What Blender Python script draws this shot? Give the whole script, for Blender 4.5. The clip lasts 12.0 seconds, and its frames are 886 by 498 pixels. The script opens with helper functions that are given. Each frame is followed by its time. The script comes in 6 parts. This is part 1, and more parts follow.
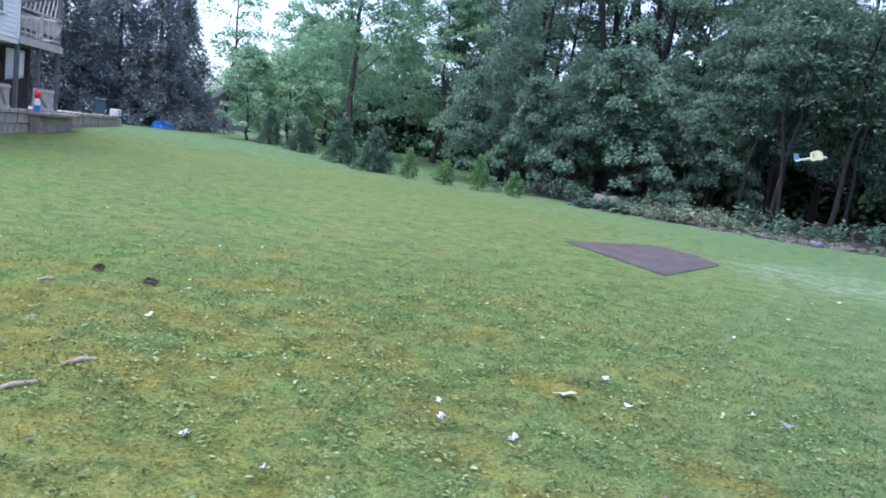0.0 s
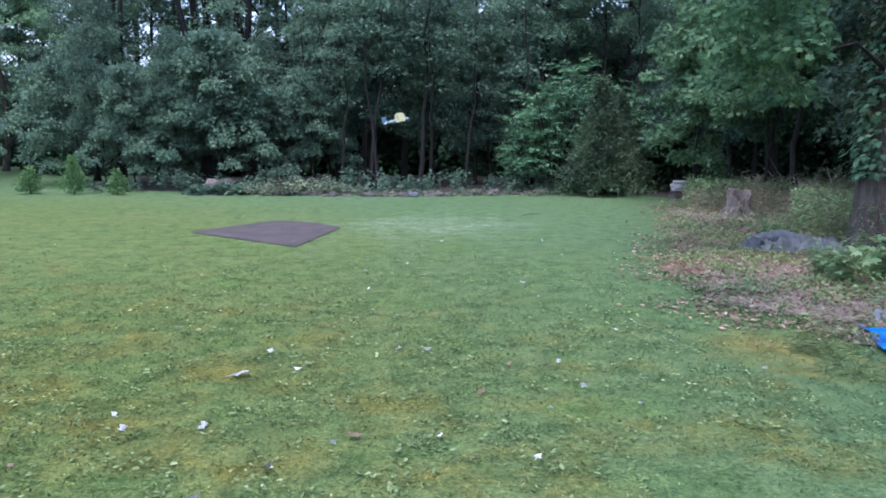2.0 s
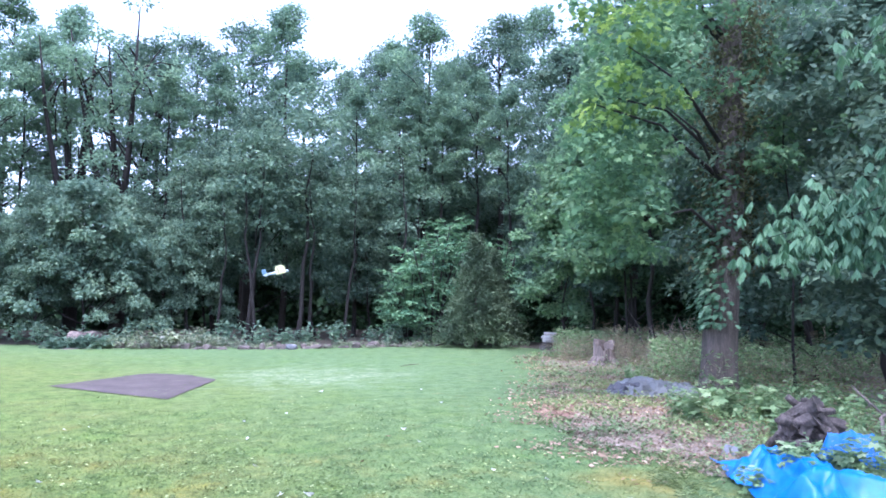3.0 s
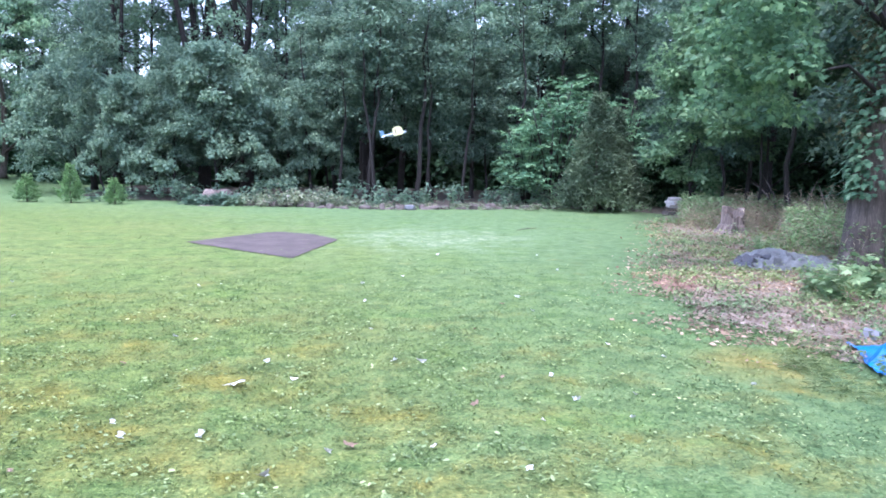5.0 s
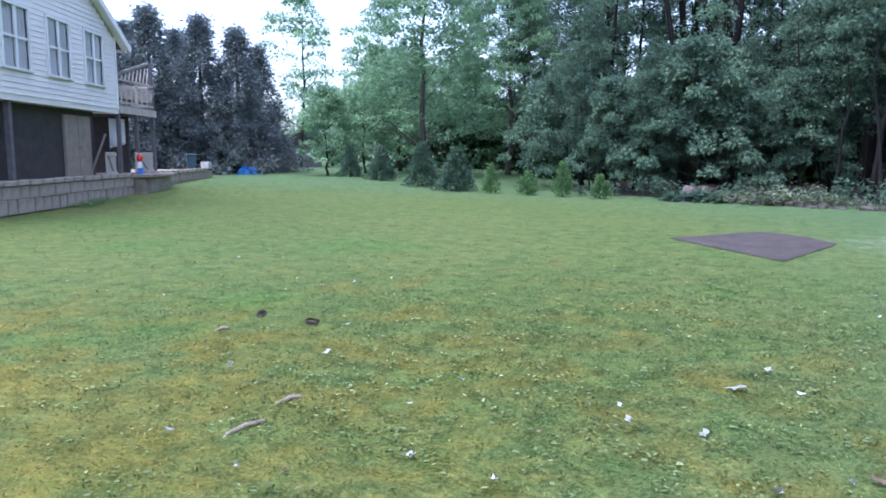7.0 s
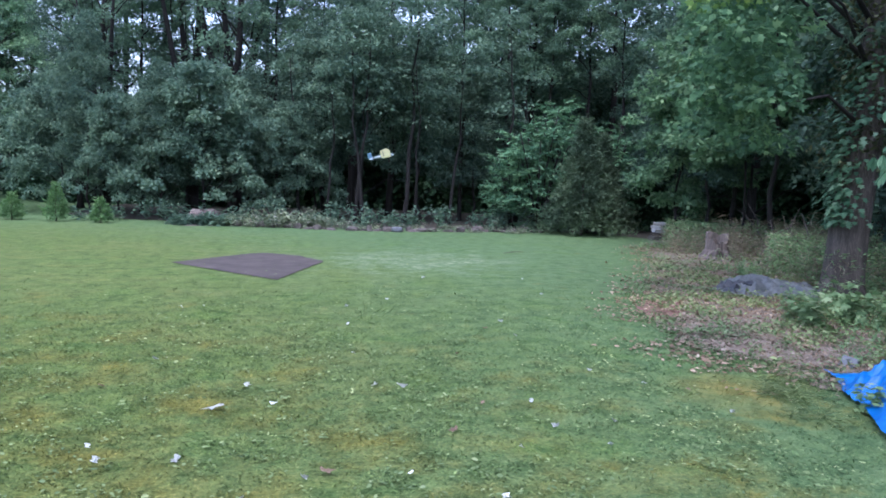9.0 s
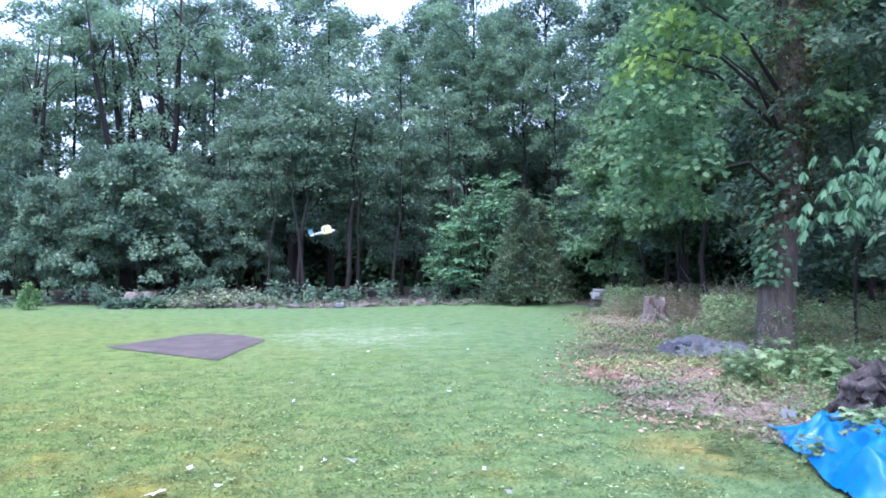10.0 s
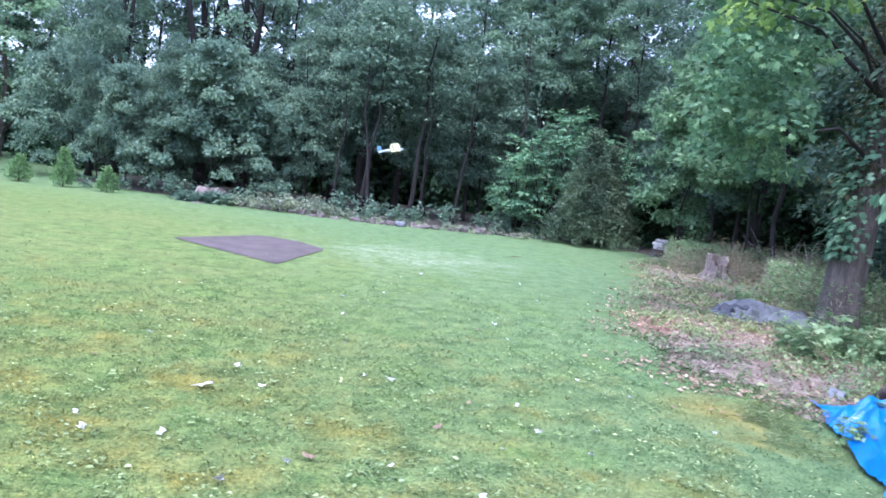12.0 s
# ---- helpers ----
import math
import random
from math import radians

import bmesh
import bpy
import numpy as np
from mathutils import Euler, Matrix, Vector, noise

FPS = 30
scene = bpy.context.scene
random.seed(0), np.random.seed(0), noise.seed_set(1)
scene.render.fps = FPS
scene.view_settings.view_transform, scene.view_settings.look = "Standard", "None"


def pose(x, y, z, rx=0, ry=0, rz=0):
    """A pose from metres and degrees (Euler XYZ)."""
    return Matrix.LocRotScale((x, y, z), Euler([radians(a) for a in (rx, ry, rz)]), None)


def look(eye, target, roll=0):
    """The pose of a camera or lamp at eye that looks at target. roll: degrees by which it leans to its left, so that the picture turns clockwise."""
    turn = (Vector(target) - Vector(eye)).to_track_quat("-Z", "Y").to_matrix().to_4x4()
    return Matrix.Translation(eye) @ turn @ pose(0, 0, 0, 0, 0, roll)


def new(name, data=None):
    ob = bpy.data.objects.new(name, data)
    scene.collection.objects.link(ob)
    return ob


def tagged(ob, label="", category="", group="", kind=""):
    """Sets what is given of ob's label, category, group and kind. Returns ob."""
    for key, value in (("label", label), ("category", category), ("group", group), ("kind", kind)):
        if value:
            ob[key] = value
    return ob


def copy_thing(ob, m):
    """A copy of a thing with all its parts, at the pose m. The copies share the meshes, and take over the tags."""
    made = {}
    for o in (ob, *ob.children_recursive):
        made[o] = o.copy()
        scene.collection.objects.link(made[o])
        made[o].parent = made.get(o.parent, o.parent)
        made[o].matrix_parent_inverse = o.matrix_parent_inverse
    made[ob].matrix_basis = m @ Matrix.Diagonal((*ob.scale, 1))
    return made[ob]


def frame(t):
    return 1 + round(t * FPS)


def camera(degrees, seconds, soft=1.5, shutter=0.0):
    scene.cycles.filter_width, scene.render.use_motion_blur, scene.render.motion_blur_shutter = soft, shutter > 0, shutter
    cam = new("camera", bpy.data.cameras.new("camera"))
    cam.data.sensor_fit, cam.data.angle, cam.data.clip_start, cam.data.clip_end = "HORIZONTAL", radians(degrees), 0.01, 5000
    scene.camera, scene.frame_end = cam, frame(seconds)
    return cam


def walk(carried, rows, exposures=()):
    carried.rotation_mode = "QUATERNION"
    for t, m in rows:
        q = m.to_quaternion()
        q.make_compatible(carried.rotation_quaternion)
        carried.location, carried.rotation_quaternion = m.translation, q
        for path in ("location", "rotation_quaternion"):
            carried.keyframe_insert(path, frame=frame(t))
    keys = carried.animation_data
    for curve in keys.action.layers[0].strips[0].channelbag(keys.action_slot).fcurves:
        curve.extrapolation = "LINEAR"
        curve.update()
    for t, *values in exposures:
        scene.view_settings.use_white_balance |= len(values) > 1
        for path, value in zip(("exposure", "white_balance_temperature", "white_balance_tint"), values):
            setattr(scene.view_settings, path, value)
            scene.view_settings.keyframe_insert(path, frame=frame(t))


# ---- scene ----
cam = camera(62.2, 12.0, soft=1.75)
# seconds, tilt, lean, heading, place of the eye
PATH = [
    (0, 81.85, -7.28, 18.25, 0.204, 0.517, 1.548), (0.5, 82.63, -5.09, 9.6, 0.259, 0.229, 1.742), (1, 83.35, -3.81, 0.71, 0.064, 0.06, 1.684),
    (1.5, 82.92, -2.93, -5.49, 0.025, 0.012, 1.656), (2, 82.12, -0, -11.97, 0.068, 0.131, 1.593), (2.5, 87.63, -2.02, -15.59, 0.007, -0.049, 1.663),
    (3, 94.16, -0.32, -21.41, -0.064, -0.19, 1.528), (3.2, 94.88, 0.04, -24.37, -0.243, -0.285, 1.492), (3.6, 94.83, 0.3, -26.95, -0.166, -0.204, 1.521),
    (4.1, 91.93, -0.03, -27.28, -0.07, -0.102, 1.557), (4.5, 87.29, -0.62, -22.87, 0.007, -0.021, 1.585), (4.8, 84.42, -0.91, -17.03, 0.064, 0.04, 1.607),
    (5, 83.14, -0.81, -12.21, 0.047, 0.046, 1.61), (5.5, 82.17, -1.15, -0.17, -0.135, -0.196, 1.737), (6, 81.43, -0.31, 11.61, -0.177, 0.057, 1.655),
    (6.5, 82.38, -0.61, 18.42, -0.242, 0.08, 1.621), (6.7, 82.52, -0.18, 20.71, -0.225, 0.036, 1.625), (7, 82.59, -0.02, 23.28, -0.218, 0.013, 1.618),
    (7.4, 82.7, 0.02, 24.62, -0.209, -0.018, 1.61), (7.8, 82.71, -0.13, 22.75, -0.2, -0.048, 1.601), (8.05, 82.72, -0.42, 17.52, -0.194, -0.068, 1.596),
    (8.3, 82.71, -0.85, 7.23, -0.188, -0.087, 1.59), (8.5, 82.88, -0.98, -0.45, 0.087, -0.251, 1.685), (9, 84.84, -1.47, -13.05, 0.092, 0.015, 1.639),
    (9.5, 88.87, 0.14, -16.43, 0.065, -0.017, 1.614), (10, 90.71, 0.31, -17.65, 0.049, -0.029, 1.595), (10.5, 91.05, -2.14, -17.55, 0.021, -0.042, 1.58),
    (11, 90.75, -4.27, -16.61, 0.013, -0.061, 1.562), (11.5, 88.08, -5.25, -14.67, 0.066, -0.049, 1.606), (12, 84.67, -6.4, -12.47, 0.096, -0.032, 1.648),
]
EXPOSURES = [(t, e, k - 50, 21.0 + 7.5 * max(0, min(1, (e - 2.0) / 0.6))) for t, e, k in (
    (0.0, 1.78, 5390), (0.5, 1.72, 5380), (1.5, 1.65, 5400), (2.0, 1.6, 5400), (3.2, 2.65, 5330), (4.8, 2.65, 5420), (5.5, 2.0, 5420), (6.0, 1.76, 5360), (6.7, 1.7, 5340),
    (8.5, 1.72, 5420), (9.0, 1.6, 5400), (9.5, 2.04, 5370), (10.5, 2.57, 5310), (12.0, 2.5, 5320))]
walk(cam, [(t, pose(x, y, z, rx, ry, rz)) for t, rx, ry, rz, x, y, z in PATH], EXPOSURES)

# ---- light ----
world = bpy.data.worlds.new("world")
scene.world = world
world.use_nodes = True
wn = world.node_tree.nodes
wl = world.node_tree.links
sky = wn.new("ShaderNodeTexSky")
sky.sky_type, sky.sun_disc = "NISHITA", False
sky.sun_elevation, sky.sun_rotation = radians(70), radians(212)
sky.air_density, sky.dust_density, sky.ozone_density = 1.0, 3.0, 1.0
pale = wn.new("ShaderNodeHueSaturation")
pale.inputs["Saturation"].default_value = 0.7
wl.new(sky.outputs[0], pale.inputs["Color"])
wl.new(pale.outputs[0], wn["Background"].inputs["Color"])
wn["Background"].inputs["Strength"].default_value = 0.15
sun = new("sun", bpy.data.lights.new("sun", "SUN"))
sun.data.energy, sun.data.angle, sun.data.color = 0.6, radians(60), (1.0, 0.96, 0.9)
sun.matrix_world = look((-5, -8, 40), (0, 0, 0))


# ---- materials ----
def material(name, build):
    m = bpy.data.materials.new(name)
    m.use_nodes = True
    nt = m.node_tree
    build(nt.nodes, nt.links, nt.nodes["Principled BSDF"])
    return m


def noise_node(n, l, scale, detail=4.0, rough=0.6, space="Object"):
    tc = n.new("ShaderNodeTexCoord")
    t = n.new("ShaderNodeTexNoise")
    t.inputs["Scale"].default_value, t.inputs["Detail"].default_value, t.inputs["Roughness"].default_value = scale, detail, rough
    l.new(tc.outputs[space], t.inputs["Vector"])
    return t


def ramp_node(n, l, source, stops):
    r = n.new("ShaderNodeValToRGB")
    while len(r.color_ramp.elements) < len(stops):
        r.color_ramp.elements.new(0.5)
    for e, (p, c) in zip(r.color_ramp.elements, stops):
        e.position, e.color = p, (*c, 1)
    l.new(source, r.inputs[0])
    return r.outputs[0]


def mix_node(n, l, fac, a, b, mode="MIX"):
    m = n.new("ShaderNodeMix")
    m.data_type, m.blend_type = "RGBA", mode
    for socket, v in ((m.inputs[0], fac), (m.inputs[6], a), (m.inputs[7], b)):
        if isinstance(v, (int, float)):
            socket.default_value = v
        elif isinstance(v, tuple):
            socket.default_value = (*v, 1)
        else:
            l.new(v, socket)
    return m.outputs[2]


def bump_node(n, l, height, strength, dist, bsdf):
    b = n.new("ShaderNodeBump")
    b.inputs["Strength"].default_value, b.inputs["Distance"].default_value = strength, dist
    l.new(height, b.inputs["Height"])
    l.new(b.outputs[0], bsdf.inputs["Normal"])


def plain(name, dark, light, scale=6.0, rough=0.8, bump=0.3, dist=0.01, metal=0.0, detail=5.0, fine=60.0):
    """Two-scale mottled surface between two colours."""
    def build(n, l, b):
        a, c = noise_node(n, l, scale, detail), noise_node(n, l, fine, 3.0)
        mixed = mix_node(n, l, 0.35, a.outputs["Fac"], c.outputs["Fac"])
        l.new(ramp_node(n, l, mixed, [(0.32, dark), (0.68, light)]), b.inputs["Base Color"])
        b.inputs["Roughness"].default_value, b.inputs["Metallic"].default_value = rough, metal
        bump_node(n, l, mixed, bump, dist, b)
    return material(name, build)


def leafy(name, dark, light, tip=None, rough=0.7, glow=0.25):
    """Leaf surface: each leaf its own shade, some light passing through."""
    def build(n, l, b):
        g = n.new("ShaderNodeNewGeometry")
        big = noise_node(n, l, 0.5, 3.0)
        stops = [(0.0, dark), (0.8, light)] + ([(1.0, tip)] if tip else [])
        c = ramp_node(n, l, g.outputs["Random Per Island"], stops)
        # broad noise darkens and brightens whole clumps, painting clump shade into the colour
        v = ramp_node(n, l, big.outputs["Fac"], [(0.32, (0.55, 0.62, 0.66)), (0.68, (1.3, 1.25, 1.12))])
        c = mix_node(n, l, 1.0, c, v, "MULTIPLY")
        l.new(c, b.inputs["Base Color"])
        b.inputs["Roughness"].default_value, b.inputs["Specular IOR Level"].default_value = max(rough, 0.6), 0.12
        t = n.new("ShaderNodeBsdfTranslucent")
        l.new(c, t.inputs["Color"])
        mx = n.new("ShaderNodeMixShader")
        mx.inputs[0].default_value = glow
        l.new(b.outputs[0], mx.inputs[1])
        l.new(t.outputs[0], mx.inputs[2])
        l.new(mx.outputs[0], n["Material Output"].inputs["Surface"])
    return material(name, build)


def barky(name, dark, light, scale=9.0):
    def build(n, l, b):
        tc = n.new("ShaderNodeTexCoord")
        mp = n.new("ShaderNodeMapping")
        mp.inputs["Scale"].default_value = (1, 1, 0.16)
        l.new(tc.outputs["Object"], mp.inputs["Vector"])
        v = n.new("ShaderNodeTexVoronoi")
        v.feature = "DISTANCE_TO_EDGE"
        v.inputs["Scale"].default_value = scale * 2
        w = n.new("ShaderNodeTexNoise")
        w.inputs["Scale"].default_value, w.inputs["Detail"].default_value = scale, 5
        l.new(mp.outputs[0], w.inputs["Vector"])
        l.new(mix_node(n, l, 0.25, mp.outputs[0], w.outputs["Color"]), v.inputs["Vector"])
        f = mix_node(n, l, 0.5, v.outputs["Distance"], w.outputs["Fac"])
        l.new(ramp_node(n, l, f, [(0.15, dark), (0.55, light)]), b.inputs["Base Color"])
        b.inputs["Roughness"].default_value = 0.95
        bump_node(n, l, f, 0.8, 0.03, b)
    return material(name, build)


def lawn_colour(n, l):
    """Mown grass: green and drier drifts, clumps, yellow moss near the house side, a pale seeded spot."""
    tc = n.new("ShaderNodeTexCoord")
    big, mid = noise_node(n, l, 0.22, 3.0), noise_node(n, l, 1.25, 6.0, 0.68)
    clump, fine = noise_node(n, l, 9.0, 4.0, 0.65), noise_node(n, l, 34.0, 4.0, 0.7)
    grain = mix_node(n, l, 0.68, clump.outputs["Fac"], fine.outputs["Fac"])
    green = ramp_node(n, l, grain, [(0.38, (0.045, 0.077, 0.02)), (0.5, (0.087, 0.133, 0.036)), (0.62, (0.148, 0.196, 0.063))])
    dry = ramp_node(n, l, grain, [(0.38, (0.062, 0.089, 0.025)), (0.5, (0.112, 0.148, 0.042)), (0.62, (0.168, 0.198, 0.07))])
    moss = ramp_node(n, l, grain, [(0.38, (0.056, 0.066, 0.012)), (0.5, (0.12, 0.117, 0.02)), (0.62, (0.205, 0.185, 0.042))])
    # bluer grass for the farther lawn, with the distance veil painted in
    far_veil = ramp_node(n, l, grain, [(0.36, (0.054, 0.105, 0.046)), (0.5, (0.084, 0.152, 0.07)), (0.64, (0.122, 0.196, 0.098))])
    rich = ramp_node(n, l, grain, [(0.38, (0.036, 0.085, 0.018)), (0.5, (0.07, 0.138, 0.03)), (0.62, (0.125, 0.205, 0.056))])
    drift = noise_node(n, l, 0.75, 5.0, 0.7)
    tuft, golden = noise_node(n, l, 3.4, 5.0, 0.7), noise_node(n, l, 3.6, 6.0, 0.75)

    def around(centre, inner, outer, lo, hi):
        v = n.new("ShaderNodeVectorMath")
        v.operation = "DISTANCE"
        v.inputs[1].default_value = centre
        l.new(tc.outputs["Object"], v.inputs[0])
        r = n.new("ShaderNodeMapRange")
        for k, q in (("From Min", outer), ("From Max", inner), ("To Min", lo), ("To Max", hi)):
            r.inputs[k].default_value = q
        l.new(v.outputs["Value"], r.inputs["Value"])
        add = n.new("ShaderNodeMath")
        l.new(r.outputs[0], add.inputs[0])
        l.new(mid.outputs["Fac"], add.inputs[1])
        return add.outputs[0]

    c = mix_node(n, l, ramp_node(n, l, mix_node(n, l, 0.55, big.outputs["Fac"], mid.outputs["Fac"]), [(0.46, (0, 0, 0)), (0.56, (1, 1, 1))]), green, dry)
    # the veil tint grows away from the house side
    c = mix_node(n, l, ramp_node(n, l, around((-14.0, 11.0, 0), 11.0, 20.0, 0.4, -0.3), [(0.35, (0, 0, 0)), (0.85, (0.8, 0.8, 0.8))]), c, far_veil)
    c = mix_node(n, l, ramp_node(n, l, around((-3.0, 2.0, 0), 1.5, 9.5, -0.14, 0.09), [(0.45, (0, 0, 0)), (0.66, (0.8, 0.8, 0.8))]), c, moss)
    c = mix_node(n, l, ramp_node(n, l, drift.outputs["Fac"], [(0.53, (0, 0, 0)), (0.66, (0.45, 0.45, 0.45))]), c, rich)
    for centre, outer in (((-13.8, 13.0, 0), 3.4), ((-10.3, 9.7, 0), 2.2), ((-6.7, 11.3, 0), 2.6), ((-5.4, 6.6, 0), 1.3), ((-5.2, 5.1, 0), 0.9)):
        c = mix_node(n, l, ramp_node(n, l, around(centre, 0.2 * outer, outer, -0.32, 0.16), [(0.42, (0, 0, 0)), (0.68, (0.75, 0.75, 0.75))]), c, rich)
    spots = mix_node(n, l, 0.5, golden.outputs["Fac"], around((-4.0, 3.0, 0), 1.5, 6.5, -0.1, 0.08))
    c = mix_node(n, l, ramp_node(n, l, spots, [(0.53, (0, 0, 0)), (0.64, (0.4, 0.4, 0.4))]), c, (0.19, 0.172, 0.034))
    c = mix_node(n, l, ramp_node(n, l, around((3.75, 5.25, 0), 0.1, 0.95, -0.3, 0.2), [(0.35, (0, 0, 0)), (0.7, (0.8, 0.8, 0.8))]), c, (0.2, 0.175, 0.05))
    c = mix_node(n, l, 1.0, c, ramp_node(n, l, tuft.outputs["Fac"], [(0.36, (0.66, 0.7, 0.62)), (0.52, (1.03, 0.98, 0.95)), (0.68, (1.3, 1.17, 1.08))]), "MULTIPLY")
    c = mix_node(n, l, ramp_node(n, l, around((3.1, 15.0, 0), 0.6, 4.2, -0.25, 0.12), [(0.42, (0, 0, 0)), (0.7, (0.75, 0.75, 0.75))]), c, ramp_node(n, l, mix_node(n, l, 0.5, clump.outputs["Fac"], golden.outputs["Fac"]), [(0.46, (0.085, 0.14, 0.055)), (0.56, (0.25, 0.285, 0.19))]))
    return c, grain


def lawn_build(n, l, b):
    c, grain = lawn_colour(n, l)
    l.new(c, b.inputs["Base Color"])
    b.inputs["Roughness"].default_value, b.inputs["Specular IOR Level"].default_value = 0.9, 0.12
    b.inputs["Sheen Weight"].default_value, b.inputs["Sheen Roughness"].default_value = 0.01, 0.4
    b.inputs["Sheen Tint"].default_value = (0.85, 0.95, 1.0, 1)
    bump_node(n, l, grain, 0.6, 0.03, b)


def blade_build(n, l, b):
    c, grain = lawn_colour(n, l)
    g = n.new("ShaderNodeNewGeometry")
    v = ramp_node(n, l, g.outputs["Random Per Island"], [(0.0, (0.84, 0.88, 0.82)), (0.55, (1.08, 1.08, 1.08)), (0.92, (1.4, 1.4, 1.42)), (1.0, (1.8, 1.8, 1.85))])
    l.new(mix_node(n, l, 1.0, c, v, "MULTIPLY"), b.inputs["Base Color"])
    b.inputs["Roughness"].default_value, b.inputs["Specular IOR Level"].default_value = 0.8, 0.2


M = {
    "lawn": material("lawn", lawn_build),
    "blade": material("blade", blade_build),
    "litter": plain("litter", (0.09, 0.078, 0.055), (0.29, 0.232, 0.19), 3.0, 0.95, 0.8, 0.04),
    # floor colour darkened to carry the shade under the trees
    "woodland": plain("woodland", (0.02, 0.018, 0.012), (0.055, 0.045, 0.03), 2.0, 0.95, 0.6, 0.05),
    "soil": plain("soil", (0.03, 0.024, 0.021), (0.09, 0.07, 0.063), 2.2, 0.95, 0.5, 0.01),
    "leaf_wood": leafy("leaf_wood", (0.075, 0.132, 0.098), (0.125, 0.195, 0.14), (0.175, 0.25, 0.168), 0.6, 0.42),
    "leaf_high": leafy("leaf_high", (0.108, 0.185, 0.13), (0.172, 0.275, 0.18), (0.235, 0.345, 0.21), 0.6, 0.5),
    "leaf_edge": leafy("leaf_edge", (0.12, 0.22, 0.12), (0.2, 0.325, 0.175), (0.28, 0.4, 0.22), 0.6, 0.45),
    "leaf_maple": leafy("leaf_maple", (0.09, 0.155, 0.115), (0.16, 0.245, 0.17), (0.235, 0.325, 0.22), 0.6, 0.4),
    # dark leaf for filler thickets, the deep wood's shade put into its colour
    "leaf_depth_shade": leafy("leaf_depth_shade", (0.02, 0.05, 0.03), (0.06, 0.12, 0.06)),
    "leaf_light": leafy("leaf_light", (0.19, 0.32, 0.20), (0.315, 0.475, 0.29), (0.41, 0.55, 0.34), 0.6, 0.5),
    # lit copy of the maple leaf, brightness put into the colour
    "leaf_lit": leafy("leaf_lit", (0.13, 0.23, 0.07), (0.25, 0.39, 0.12), (0.42, 0.54, 0.15), 0.6, 0.55),
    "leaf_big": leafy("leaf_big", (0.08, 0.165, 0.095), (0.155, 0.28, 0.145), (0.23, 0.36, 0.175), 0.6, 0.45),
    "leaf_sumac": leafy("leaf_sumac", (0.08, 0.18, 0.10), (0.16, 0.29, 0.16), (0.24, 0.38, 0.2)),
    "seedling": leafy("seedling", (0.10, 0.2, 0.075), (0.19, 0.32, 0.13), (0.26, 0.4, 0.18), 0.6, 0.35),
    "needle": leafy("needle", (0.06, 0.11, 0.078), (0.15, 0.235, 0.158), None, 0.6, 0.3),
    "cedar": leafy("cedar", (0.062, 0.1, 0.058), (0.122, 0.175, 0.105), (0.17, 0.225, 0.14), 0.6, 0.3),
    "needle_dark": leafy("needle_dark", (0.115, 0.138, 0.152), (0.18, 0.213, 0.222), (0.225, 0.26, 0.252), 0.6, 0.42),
    "bark": barky("bark", (0.03, 0.025, 0.02), (0.14, 0.12, 0.10)),
    # darker copy of bark, with the wood's shade put into the colour
    "bark_shaded": barky("bark_shaded", (0.008, 0.007, 0.006), (0.026, 0.023, 0.02)),
    "bark_grey": barky("bark_grey", (0.042, 0.035, 0.03), (0.185, 0.158, 0.137), 12.0),
}


